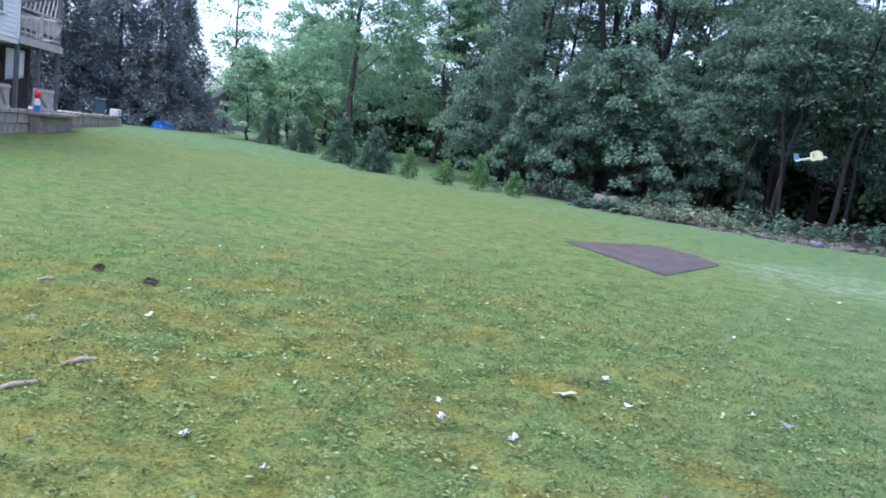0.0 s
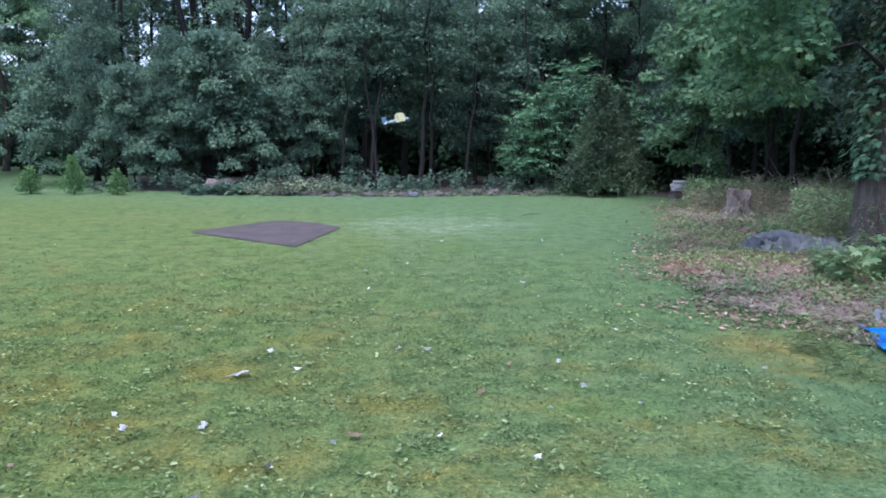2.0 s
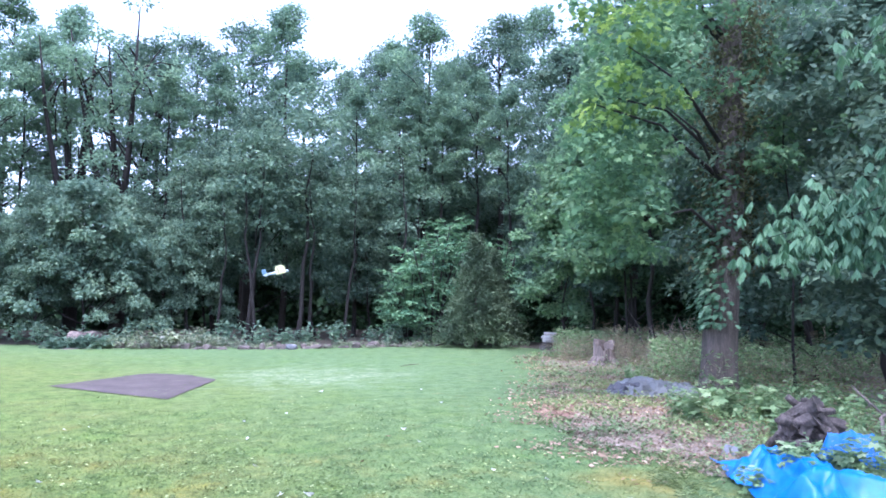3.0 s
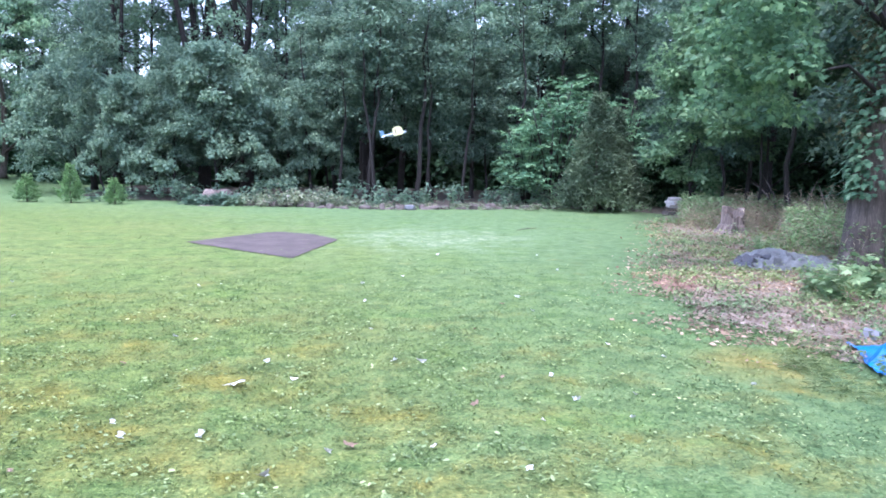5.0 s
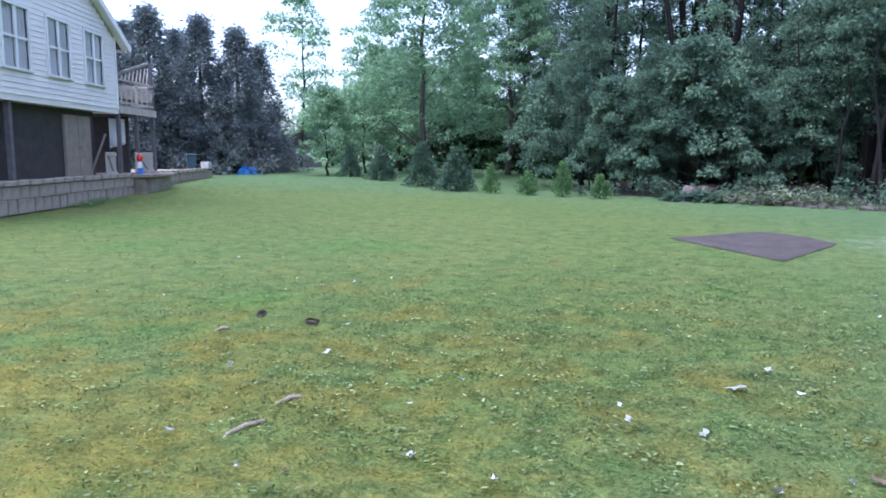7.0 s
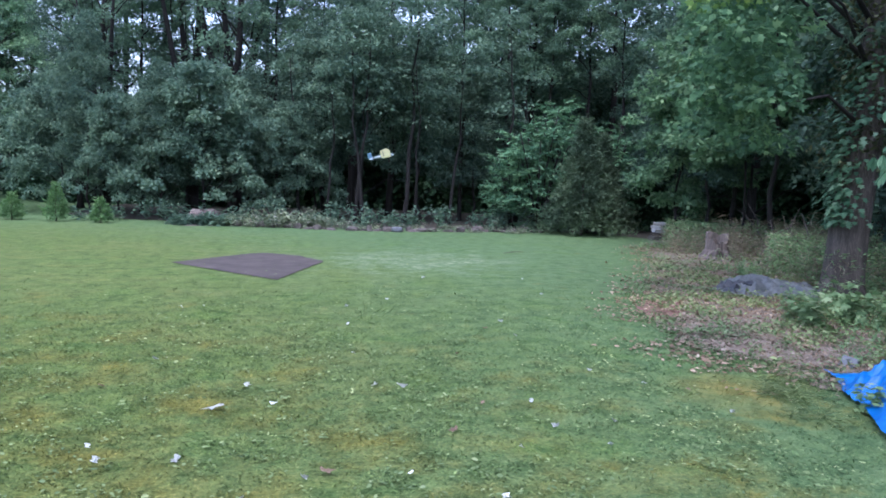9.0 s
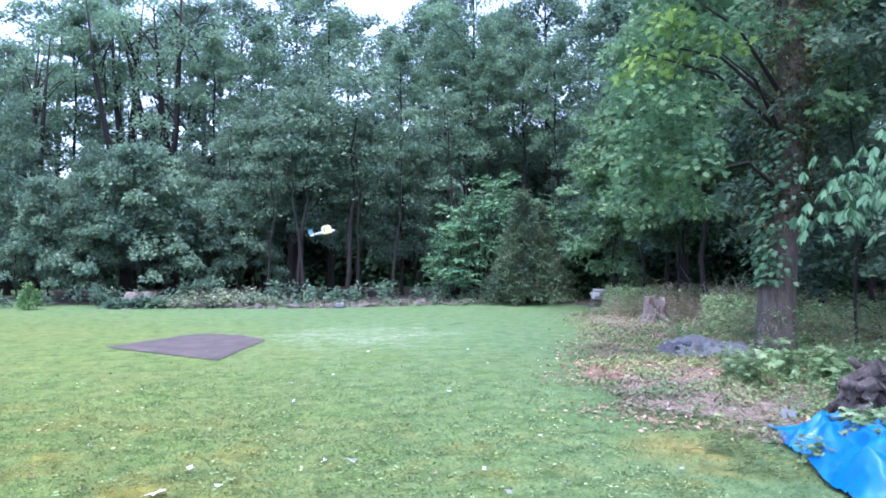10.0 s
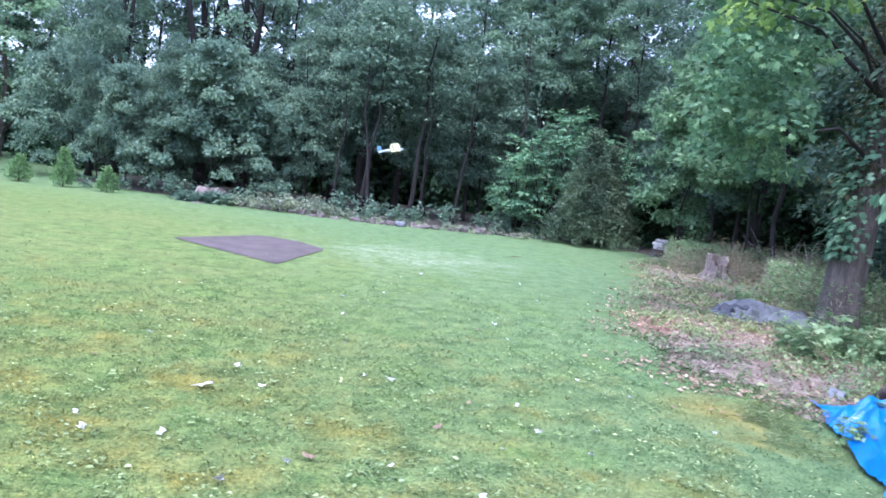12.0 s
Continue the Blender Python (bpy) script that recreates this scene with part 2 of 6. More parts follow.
M.update({
    "siding": plain("siding", (0.72, 0.68, 0.66), (0.84, 0.80, 0.78), 2.0, 0.6, 0.1, 0.004),
    "white_paint": plain("white_paint", (0.68, 0.68, 0.68), (0.82, 0.82, 0.81), 3.0, 0.5, 0.1, 0.003),
    "old_wood": plain("old_wood", (0.15, 0.13, 0.13), (0.32, 0.29, 0.29), 4.0, 0.9, 0.4, 0.006),
    "post_wood": plain("post_wood", (0.075, 0.066, 0.075), (0.17, 0.15, 0.165), 4.0, 0.9, 0.4, 0.006),
    "pale_wood": plain("pale_wood", (0.34, 0.30, 0.26), (0.52, 0.47, 0.42), 4.0, 0.85, 0.3, 0.005),
    "door_wood": plain("door_wood", (0.20, 0.16, 0.13), (0.34, 0.28, 0.24), 3.0, 0.8, 0.3, 0.005),
    "concrete": plain("concrete", (0.13, 0.105, 0.085), (0.45, 0.385, 0.32), 1.4, 0.95, 0.5, 0.012),
    "shingle": plain("shingle", (0.05, 0.05, 0.05), (0.14, 0.13, 0.12), 5.0, 0.95, 0.5, 0.01),
    # near-black for shaded recesses, and for the aeroplane's dark parts
    "dark_and_shade": plain("dark_and_shade", (0.03, 0.026, 0.026), (0.065, 0.055, 0.055), 3.0, 0.9, 0.3, 0.01),
    "curtain": plain("curtain", (0.62, 0.64, 0.68), (0.84, 0.86, 0.88), 2.0, 0.8, 0.2, 0.01),
    "blue_bin": plain("blue_bin", (0.012, 0.04, 0.055), (0.025, 0.065, 0.085), 3.0, 0.45, 0.1, 0.004),
    "red_plastic": plain("red_plastic", (0.65, 0.02, 0.02), (0.78, 0.05, 0.04), 5.0, 0.35, 0.05, 0.002),
    "blue_plastic": plain("blue_plastic", (0.03, 0.12, 0.45), (0.06, 0.2, 0.6), 5.0, 0.35, 0.05, 0.002),
    "blue_tarp": plain("blue_tarp", (0.004, 0.085, 0.34), (0.012, 0.185, 0.54), 2.5, 0.4, 0.25, 0.012, fine=18.0),
    "grey_tarp": plain("grey_tarp", (0.06, 0.065, 0.067), (0.2, 0.212, 0.21), 3.0, 0.6, 0.4, 0.012),
    "black_tarp": plain("black_tarp", (0.015, 0.016, 0.02), (0.05, 0.055, 0.065), 3.0, 0.45, 0.4, 0.012),
    "rot_wood": barky("rot_wood", (0.025, 0.021, 0.019), (0.14, 0.118, 0.105), 9.0),
    "stump_wood": barky("stump_wood", (0.05, 0.041, 0.036), (0.24, 0.2, 0.175), 7.0),
    "stone": plain("stone", (0.27, 0.26, 0.25), (0.55, 0.53, 0.51), 6.0, 0.9, 0.5, 0.01),
    "slate": plain("slate", (0.09, 0.095, 0.11), (0.19, 0.2, 0.225), 8.0, 0.8, 0.3, 0.004),
    "brown_stone": plain("brown_stone", (0.045, 0.038, 0.034), (0.15, 0.128, 0.114), 5.0, 0.95, 0.6, 0.015),
    "clay": plain("clay", (0.12, 0.06, 0.045), (0.22, 0.12, 0.095), 4.0, 0.95, 0.5, 0.015),
    "dead_leaf": leafy("dead_leaf", (0.16, 0.108, 0.074), (0.35, 0.255, 0.185), (0.5, 0.4, 0.32), 0.8, 0.15),
    "ground_ivy": leafy("ground_ivy", (0.135, 0.19, 0.08), (0.245, 0.31, 0.14), (0.35, 0.4, 0.205), 0.55, 0.25),
    "edge_blade": leafy("edge_blade", (0.085, 0.145, 0.055), (0.15, 0.225, 0.09), (0.22, 0.28, 0.13), 0.6, 0.3),
    "weed_leaf": leafy("weed_leaf", (0.15, 0.25, 0.12), (0.29, 0.41, 0.2), (0.43, 0.52, 0.31), 0.5, 0.4),
    "silver_leaf": plain("silver_leaf", (0.42, 0.44, 0.42), (0.68, 0.69, 0.66), 20.0, 0.7, 0.2, 0.002),
    "cone_scale": plain("cone_scale", (0.05, 0.036, 0.028), (0.19, 0.14, 0.11), 20.0, 0.85, 0.3, 0.003),
    "root_bark": plain("root_bark", (0.15, 0.12, 0.09), (0.34, 0.28, 0.22), 20.0, 0.85, 0.3, 0.003),
    "brown_leaf": plain("brown_leaf", (0.15, 0.095, 0.065), (0.32, 0.225, 0.16), 20.0, 0.8, 0.3, 0.003),
    "hickory": leafy("hickory", (0.09, 0.185, 0.11), (0.17, 0.3, 0.18), (0.24, 0.37, 0.235), 0.6, 0.4),
    "ivy": leafy("ivy", (0.06, 0.14, 0.08), (0.16, 0.28, 0.17), (0.28, 0.4, 0.26), 0.35, 0.15),
    "red_vine": leafy("red_vine", (0.06, 0.065, 0.04), (0.12, 0.135, 0.07), (0.19, 0.21, 0.11), 0.6, 0.25),
    "brush": leafy("brush", (0.13, 0.17, 0.1), (0.25, 0.3, 0.2), (0.42, 0.39, 0.34), 0.7, 0.25),
    "dry_brush": leafy("dry_brush", (0.24, 0.2, 0.14), (0.46, 0.4, 0.3), (0.62, 0.56, 0.45), 0.8, 0.3),
    "yellow_film": plain("yellow_film", (0.2, 0.2, 0.07), (0.28, 0.28, 0.12), 4.0, 0.4, 0.05, 0.002),
    "sky_film": plain("sky_film", (0.12, 0.24, 0.36), (0.2, 0.34, 0.48), 4.0, 0.4, 0.05, 0.002),
    "pale_film": plain("pale_film", (0.2, 0.25, 0.28), (0.3, 0.35, 0.38), 4.0, 0.4, 0.05, 0.002),
    "far_wall": plain("far_wall", (0.20, 0.19, 0.20), (0.34, 0.32, 0.33), 1.0, 0.9, 0.3, 0.02),
})
glass = bpy.data.materials.new("window_glass")
glass.use_nodes = True
gb = glass.node_tree.nodes["Principled BSDF"]
gb.inputs["Base Color"].default_value = (0.02, 0.025, 0.03, 1)
gb.inputs["Roughness"].default_value, gb.inputs["Alpha"].default_value = 0.05, 0.14
M["glass"] = glass


# ---- helpers for building ----
def rise(x, y):
    """Height of the lawn: level, lifting gently towards the drive."""
    s = min(max((-0.75 * x + 0.4 * min(y, 34) - 20) / 10, 0), 1)
    return 0.4 * s * s * (3 - 2 * s)


def part(name, bm, mat, parent=None, label="", smooth=False):
    """Links a bmesh as one mesh object under a thing or a part."""
    me = bpy.data.meshes.new(name)
    bm.normal_update()
    bm.to_mesh(me)
    bm.free()
    return link(name, me, mat, parent, label, smooth)


def link(name, me, mat, parent=None, label="", smooth=False):
    me.materials.append(M[mat] if isinstance(mat, str) else mat)
    if smooth:
        me.shade_smooth()
    ob = new(name, me)
    ob.parent = parent
    if label:
        tagged(ob, label)
    return ob


def thing(name, m, label, category, group="", kind=""):
    ob = new(name)
    ob.empty_display_size = 0.2
    ob.matrix_basis = m
    return tagged(ob, label, category, group, kind)


def box(bm, size, centre, turn=None, bevel=0.0):
    r = bmesh.ops.create_cube(bm, size=1.0, matrix=Matrix.Translation(centre) @ (turn or Matrix()) @ Matrix.Diagonal((*size, 1)))
    if bevel:
        edges = list({e for v in r["verts"] for e in v.link_edges})
        bmesh.ops.bevel(bm, geom=edges, offset=bevel, segments=1, affect="EDGES")
    return bm


def tube(bm, pts, radii, sides=8, cap=True):
    """A tapered, bent tube through points."""
    rings = []
    pts = [Vector(p) for p in pts]
    for i, (p, r) in enumerate(zip(pts, radii)):
        d = (pts[min(i + 1, len(pts) - 1)] - pts[max(i - 1, 0)]).normalized()
        a = d.orthogonal().normalized() if i == 0 else (a - d * a.dot(d)).normalized()
        b = d.cross(a)
        rings.append([bm.verts.new(p + (a * math.cos(k * math.tau / sides) + b * math.sin(k * math.tau / sides)) * r) for k in range(sides)])
    for lo, hi in zip(rings, rings[1:]):
        for k in range(sides):
            bm.faces.new((lo[k], lo[(k + 1) % sides], hi[(k + 1) % sides], hi[k]))
    if cap:
        bm.faces.new(rings[0][::-1])
        bm.faces.new(rings[-1])
    return bm


KITE = ([(0, 0, 0), (0.5, 0.3, 0.05), (1, 0, -0.04), (0.5, -0.3, 0.05)], [(0, 1, 2), (0, 2, 3)])
LANCE = ([(0, 0, 0), (0.45, 0.14, 0.03), (1, 0, -0.1), (0.45, -0.14, 0.03)], [(0, 1, 2), (0, 2, 3)])
NEEDLE = ([(0, 0, 0), (0.5, 0.2, 0.03), (1, 0, -0.06), (0.5, -0.2, 0.03)], [(0, 1, 2), (0, 2, 3)])
OVAL = ([(0, 0, 0), (0.25, 0.2, 0.03), (0.65, 0.24, 0.03), (1, 0, -0.08), (0.65, -0.24, 0.03), (0.25, -0.2, 0.03)],
        [(0, 1, 2, 3), (0, 3, 4, 5)])
STALK = ([(0, 0, 0), (0.5, 0.035, 0.04), (1, 0, -0.05), (0.5, -0.035, 0.04)], [(0, 1, 2), (0, 2, 3)])
OBLONG = ([(0, 0, 0), (0.3, 0.1, 0.03), (0.65, 0.16, 0.03), (1, 0, -0.1), (0.65, -0.16, 0.03), (0.3, -0.1, 0.03)],
          [(0, 1, 2, 3), (0, 3, 4, 5)])
LOBED = ([(0, 0, 0), (0.12, 0.42, 0.0), (0.38, 0.2, 0.03), (0.62, 0.46, -0.03), (0.66, 0.16, 0.02), (1, 0, -0.06), (0.66, -0.16, 0.02),
          (0.62, -0.46, -0.03), (0.38, -0.2, 0.03), (0.12, -0.42, 0.0)],
         [(0, 1, 2), (0, 2, 4), (2, 3, 4), (0, 4, 5), (0, 5, 6), (0, 6, 8), (6, 7, 8), (0, 8, 9)])


def leaves(name, at, ahead, up, size, shape=KITE):
    """One mesh of many leaves: places, the way each points, its upper side, its length."""
    v, f = np.array(shape[0], float), shape[1]
    ahead = ahead / (np.linalg.norm(ahead, axis=1)[:, None] + 1e-9)
    side = np.cross(up, ahead)
    side /= np.linalg.norm(side, axis=1)[:, None] + 1e-9
    top = np.cross(ahead, side)
    co = at[:, None] + size[:, None, None] * (v[None, :, :1] * ahead[:, None] + v[None, :, 1:2] * side[:, None] + v[None, :, 2:] * top[:, None])
    n, k = len(at), len(v)
    flat = np.concatenate([np.array(q) for q in f])
    loops = (flat[None] + (np.arange(n) * k)[:, None]).ravel()
    lens = np.tile([len(q) for q in f], n)
    me = bpy.data.meshes.new(name)
    me.vertices.add(n * k)
    me.vertices.foreach_set("co", co.ravel().astype(np.float32))
    me.loops.add(len(loops))
    me.loops.foreach_set("vertex_index", loops.astype(np.int32))
    me.polygons.add(len(lens))
    me.polygons.foreach_set("loop_start", np.concatenate([[0], np.cumsum(lens)[:-1]]).astype(np.int32))
    me.update(calc_edges=True)
    return me


def sprays(rng, centres, radii, count, size, flat=0.35, droop=0.35, tilt=0.4, shape=KITE, name="crown"):
    """Leaves gathered in flattened sprays round the given centres."""
    c = np.repeat(centres, count, axis=0)
    r = np.repeat(radii, count)
    n = len(c)
    a, q = rng.uniform(0, math.tau, n), np.sqrt(rng.uniform(0, 1, n))
    out = np.stack([np.cos(a), np.sin(a), np.zeros(n)], 1)
    at = c + out * (q * r)[:, None]
    at[:, 2] += r * (flat * rng.normal(0, 0.45, n) - droop * q * q)
    ahead = out + rng.normal(0, 0.6, (n, 3))
    ahead[:, 2] -= 0.05 + 0.3 * q
    up = np.array([0, 0, 1.0]) + rng.normal(0, tilt, (n, 3))
    return leaves(name, at, ahead, up, size * rng.uniform(0.65, 1.3, n), shape)


def puffs(rng, centres, radii, count, size, squash=0.6, tilt=0.45, shape=KITE, name="crown"):
    """Leaves over the upper and outer side of rounded clumps, thinning below."""
    c = np.repeat(centres, count, axis=0)
    r = np.repeat(radii, count)
    n = len(c)
    z = rng.uniform(-0.25, 1, n)
    a = rng.uniform(0, math.tau, n)
    w = np.sqrt(1 - z * z)
    way = np.stack([np.cos(a) * w, np.sin(a) * w, z], 1)
    lump = 1 + 0.18 * np.sin(3 * a + c[:, 0] * 5) * w + 0.15 * np.sin(5 * a + c[:, 1] * 7 + 3 * z)
    at = c + way * (r * lump * rng.uniform(0.62, 1.06, n))[:, None] * np.array([1, 1, squash])
    ahead = way * np.array([1, 1, 0.2]) + rng.normal(0, 0.6, (n, 3))
    ahead[:, 2] -= 0.25
    up = way + np.array([0, 0, 0.55]) + rng.normal(0, tilt, (n, 3))
    return leaves(name, at, ahead, up, size * rng.uniform(0.65, 1.3, n), shape)


def reach_at(h, form):
    """Half-width of a crown at a share h of its height."""
    if form == "dome":
        return math.sqrt(max(0.05, 1 - h * h))
    if form == "column":
        return 0.72 + 0.28 * math.sin(h * 2.6) if h < 0.82 else max(0.15, (1 - h) / 0.18 * 0.85)
    return math.sqrt(max(0.04, 1 - (2 * h - 0.8) ** 2 / 1.5)) * (1 - 0.35 * h ** 3)


def crown_boughs(rng, n, per, base, top, radius, form, clump):
    """Arching boughs round the stem, each hung with leaf clumps along its outer half."""
    centres, radii, tips = [], [], []
    lumps = rng.uniform(0, math.tau, 3)
    for k in range(n):
        h = ((k + rng.uniform(0, 1)) / n) ** 0.88
        a = k * 2.4 + rng.uniform(-0.5, 0.5)
        w = radius * reach_at(h, form) * (0.86 + 0.2 * math.sin(2 * a + lumps[0] + 3 * h) + 0.14 * math.sin(5 * h + a + lumps[1])) * rng.uniform(0.8, 1.12)
        z0 = base + h * (top - base)
        ex, ey = math.cos(a), math.sin(a)
        for q in range(per):
            f = 0.38 + 0.66 * (q + rng.uniform(0, 1)) / per
            side = rng.normal(0, 0.26) * w * f
            z = z0 + w * (0.55 * f - 0.8 * f * f) + rng.normal(0, 0.38) * clump
            centres.append((ex * w * f - ey * side, ey * w * f + ex * side, z))
            radii.append(clump * rng.uniform(0.65, 1.25) * (1.12 - 0.3 * f))
        tips.append((ex * w, ey * w, z0 - 0.18 * w))
    for q in range(9):
        w = radius * (0.06 + 0.035 * q)
        centres.append((rng.normal(0, w), rng.normal(0, w), top - 0.1 - 0.55 * clump * q))
        radii.append(clump * rng.uniform(0.6, 0.95))
    return np.array(centres), np.array(radii), tips


def crown_points(rng, n, base, top, radius, shape="oval", hollow=0.45):
    """Uneven cloud of spray centres round the stem, with gaps."""
    pts = []
    lumps = rng.uniform(0, math.tau, 5)
    while len(pts) < n:
        h = rng.uniform(0, 1)
        if shape == "oval":
            w = math.sqrt(max(0.0, 1 - (2 * h - 0.85) ** 2 / 1.35 ** 2)) if h < 0.97 else 0.25
            w *= 1 - 0.45 * h ** 3
        elif shape == "dome":
            w = math.sqrt(max(0.02, 1 - h * h))
        else:
            w = 1 - 0.92 * h
        a = rng.uniform(0, math.tau)
        w *= 0.78 + 0.16 * math.sin(2 * a + lumps[0]) + 0.16 * math.sin(3 * a + lumps[1] + 4 * h) + 0.12 * math.sin(9 * h + lumps[2] + a)
        q = rng.uniform(hollow, 1) ** 0.7
        pts.append((math.cos(a) * w * q * radius, math.sin(a) * w * q * radius, base + h * (top - base)))
    return np.array(pts)


def stem(rng, height, girth, bend=0.25, sides=9, flare=1.5):
    """Points and radii of a slightly bent, tapering trunk."""
    k = 9
    wob = np.cumsum(rng.normal(0, bend / k, (k + 1, 2)), axis=0)
    pts = [(wob[i, 0] if i else 0, wob[i, 1] if i else 0, height * i / k) for i in range(k + 1)]
    rad = [girth / 2 * (1 - 0.85 * i / k) for i in range(k + 1)]
    pts.insert(1, (0, 0, min(0.35, height * 0.05)))
    rad.insert(1, rad[0] * 0.98)
    rad[0] *= flare
    pts[0] = (0, 0, -0.15)
    return pts, rad


def tree(name, m, label, seed, height, girth, crown, clumps, spray, count, leaf, leafmat, barkmat="bark_shaded", limbs=6, form="oval",
         leafshape=KITE, category="tree", group="", flat=0.35, droop=0.35, tilt=0.4, bend=0.6, limb_size=0.45, per=0):
    """A tree: trunk, limbs and a crown. crown: lower edge, upper edge, half-width. per: leaf clumps on each of so many boughs."""
    rng = np.random.default_rng(seed)
    t = thing(name, m, label, category, group)
    pts, rad = stem(rng, height, girth, bend)
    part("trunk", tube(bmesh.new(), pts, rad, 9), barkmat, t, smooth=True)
    if per:
        c, wide, ends = crown_boughs(rng, clumps, per, *crown, form, spray)
    else:
        c = ends = crown_points(rng, clumps, crown[0], crown[1], crown[2], form)
        wide = spray * rng.uniform(0.6, 1.4, len(c))
    for i in rng.permutation(len(ends))[:limbs]:
        e = Vector(ends[i])
        h = max(crown[0] * 0.5, min(e.z - e.xy.length * 0.55, height * 0.9))
        f = h / height * 9
        k = min(int(f) + 2, len(pts) - 1)
        s = Vector((pts[k][0], pts[k][1], h)) if k > 2 else Vector((0, 0, h))
        mid = s.lerp(e, 0.5) + Vector((0, 0, 0.1 * (e - s).length))
        r = girth / 2 * limb_size * (1 - 0.6 * h / height)
        bm = tube(bmesh.new(), [s, s.lerp(mid, 0.5) + Vector(rng.normal(0, 0.06, 3)), mid, mid.lerp(e, 0.55) + Vector(rng.normal(0, 0.08, 3)), e], [r, r * 0.8, r * 0.6, r * 0.4, r * 0.15], 5, False)
        part("limb", bm, barkmat, t, smooth=True)
    me = puffs(rng, c, wide, count, leaf, 0.74, tilt, leafshape) if per else sprays(rng, c, wide, count, leaf, flat, droop, tilt, leafshape)
    link("crown", me, leafmat, t)
    return t


def polar(az, d, z=None):
    x, y = d * math.sin(radians(az)), d * math.cos(radians(az))
    return x, y, rise(x, y) if z is None else z


def stand(az, d, turn=0.0, size=1.0, wide=1.0):
    """A standing pose by heading and distance from the lawn's middle."""
    return Matrix.Translation(polar(az, d)) @ pose(0, 0, 0, 0, 0, turn) @ Matrix.Diagonal((size * wide, size * wide, size, 1))


# ---- ground ----
def ground():
    xs = sorted({*np.arange(-60, 61, 1.0), -2000, -600, -200, -100, 100, 200, 600, 2000})
    ys = sorted({*np.arange(-20, 71, 1.0), -2000, -600, -200, -60, 100, 200, 600, 2000})
    bm = bmesh.new()
    grid = [[bm.verts.new((x, y, rise(x, y) if abs(x) < 80 and -30 < y < 80 else rise(max(-60, min(60, x)), max(-20, min(70, y))))) for x in xs] for y in ys]
    for a, b in zip(grid, grid[1:]):
        for i in range(len(xs) - 1):
            bm.faces.new((a[i], a[i + 1], b[i + 1], b[i]))
    return tagged(part("ground", bm, "lawn", smooth=True), "mown green lawn with yellow mossy patches", "lawn", kind="structure")


ground()


def patch(name, outline, lift, mat, label, category):
    """A flat bed with an uneven rim lying on the ground."""
    bm = bmesh.new()
    vs = [bm.verts.new((x, y, rise(x, y) + lift)) for x, y in outline]
    bm.faces.new(vs)
    return tagged(part(name, bm, mat), label, category, kind="structure")


def rim(corners, step=0.12, wobble=0.03, seed=1):
    rng = random.Random(seed)
    out = []
    for (a, b), (c, d) in zip(corners, corners[1:] + corners[:1]):
        k = max(2, int(math.hypot(c - a, d - b) / step))
        for i in range(k):
            out.append((a + (c - a) * i / k + rng.uniform(-wobble, wobble), b + (d - b) * i / k + rng.uniform(-wobble, wobble)))
    return out


patch("bare_soil", rim([(-1.76, 14.6), (0.17, 12.05), (1.12, 14.85), (0.62, 15.95), (-0.02, 16.5), (-0.3, 16.4)], 0.12, 0.02), 0.012, "soil", "bare rectangle of dry brown soil in the lawn", "soil bed")
patch("woodland_floor", rim([(-8, 32), (-5, 29), (-2.5, 27.6), (1.4, 25.6), (9, 24.9), (11.4, 23.2), (12.5, 19.6), (15, 14), (13.5, 3), (10, -6), (60, -6), (60, 69), (-8, 69)], 0.6, 0.12, 3), 0.006, "woodland", "leaf-covered woodland floor, darkened for the shade under the trees", "woodland floor")
BANK = [(4.6, 5.2), (4.65, 6.0), (4.4, 6.8), (4.7, 8.3), (5.9, 10.5), (7.4, 12.9), (8.9, 16), (10.2, 18.6), (12.2, 21.6), (14.2, 21.0), (15.8, 14), (13.6, 3), (9, 1), (5.6, 3.6)]
patch("leaf_bank", rim(BANK, 0.25, 0.1, 4), 0.012, "litter", "leaf-strewn bare ground beside the wood", "bank")
patch("clay_patch", rim([(4.65, 8.2), (5.0, 8.1), (5.9, 9.5), (5.6, 9.8), (4.9, 9.0)], 0.1, 0.05, 6), 0.02, "clay", "red clay showing at the lawn's edge", "clay")


def inside(x, y, poly):
    hit = False
    for (a, b), (c, d) in zip(poly, poly[1:] + poly[:1]):
        if (b > y) != (d > y) and x < (c - a) * (y - b) / (d - b) + a:
            hit = not hit
    return hit


def scatter(name, rng, n, where, size, mat, label, category, shape=KITE, stand_up=0.5, lift=0.02):
    """A joined carpet of small leaves or blades on the ground."""
    pts = []
    while len(pts) < n:
        x, y = where(rng)
        if x is not None:
            pts.append((x, y, rise(x, y) + lift * rng.uniform(0.2, 1)))
    at = np.array(pts)
    ahead = rng.normal(0, 1, (n, 3))
    ahead[:, 2] = stand_up * np.abs(rng.normal(1, 0.4, n))
    up = np.array([0, 0, 1.0]) + rng.normal(0, 0.35, (n, 3))
    me = leaves(name, at, ahead, up, size * rng.uniform(0.5, 1.4, n), shape)
    return tagged(link(name, me, mat), label, category, kind="stuff")


def in_bank(rng):
    x, y = rng.uniform(4.2, 13.5), rng.uniform(2, 19.5)
    return (x, y) if inside(x + rng.normal(0.1, 0.2), y + rng.normal(0, 0.2), BANK) else (None, None)


def in_bank_front(rng):
    x, y = rng.uniform(4.2, 9.5), rng.uniform(4.5, 14.5)
    return (x, y) if inside(x + rng.normal(0.0, 0.15), y + rng.normal(0, 0.15), BANK) else (None, None)


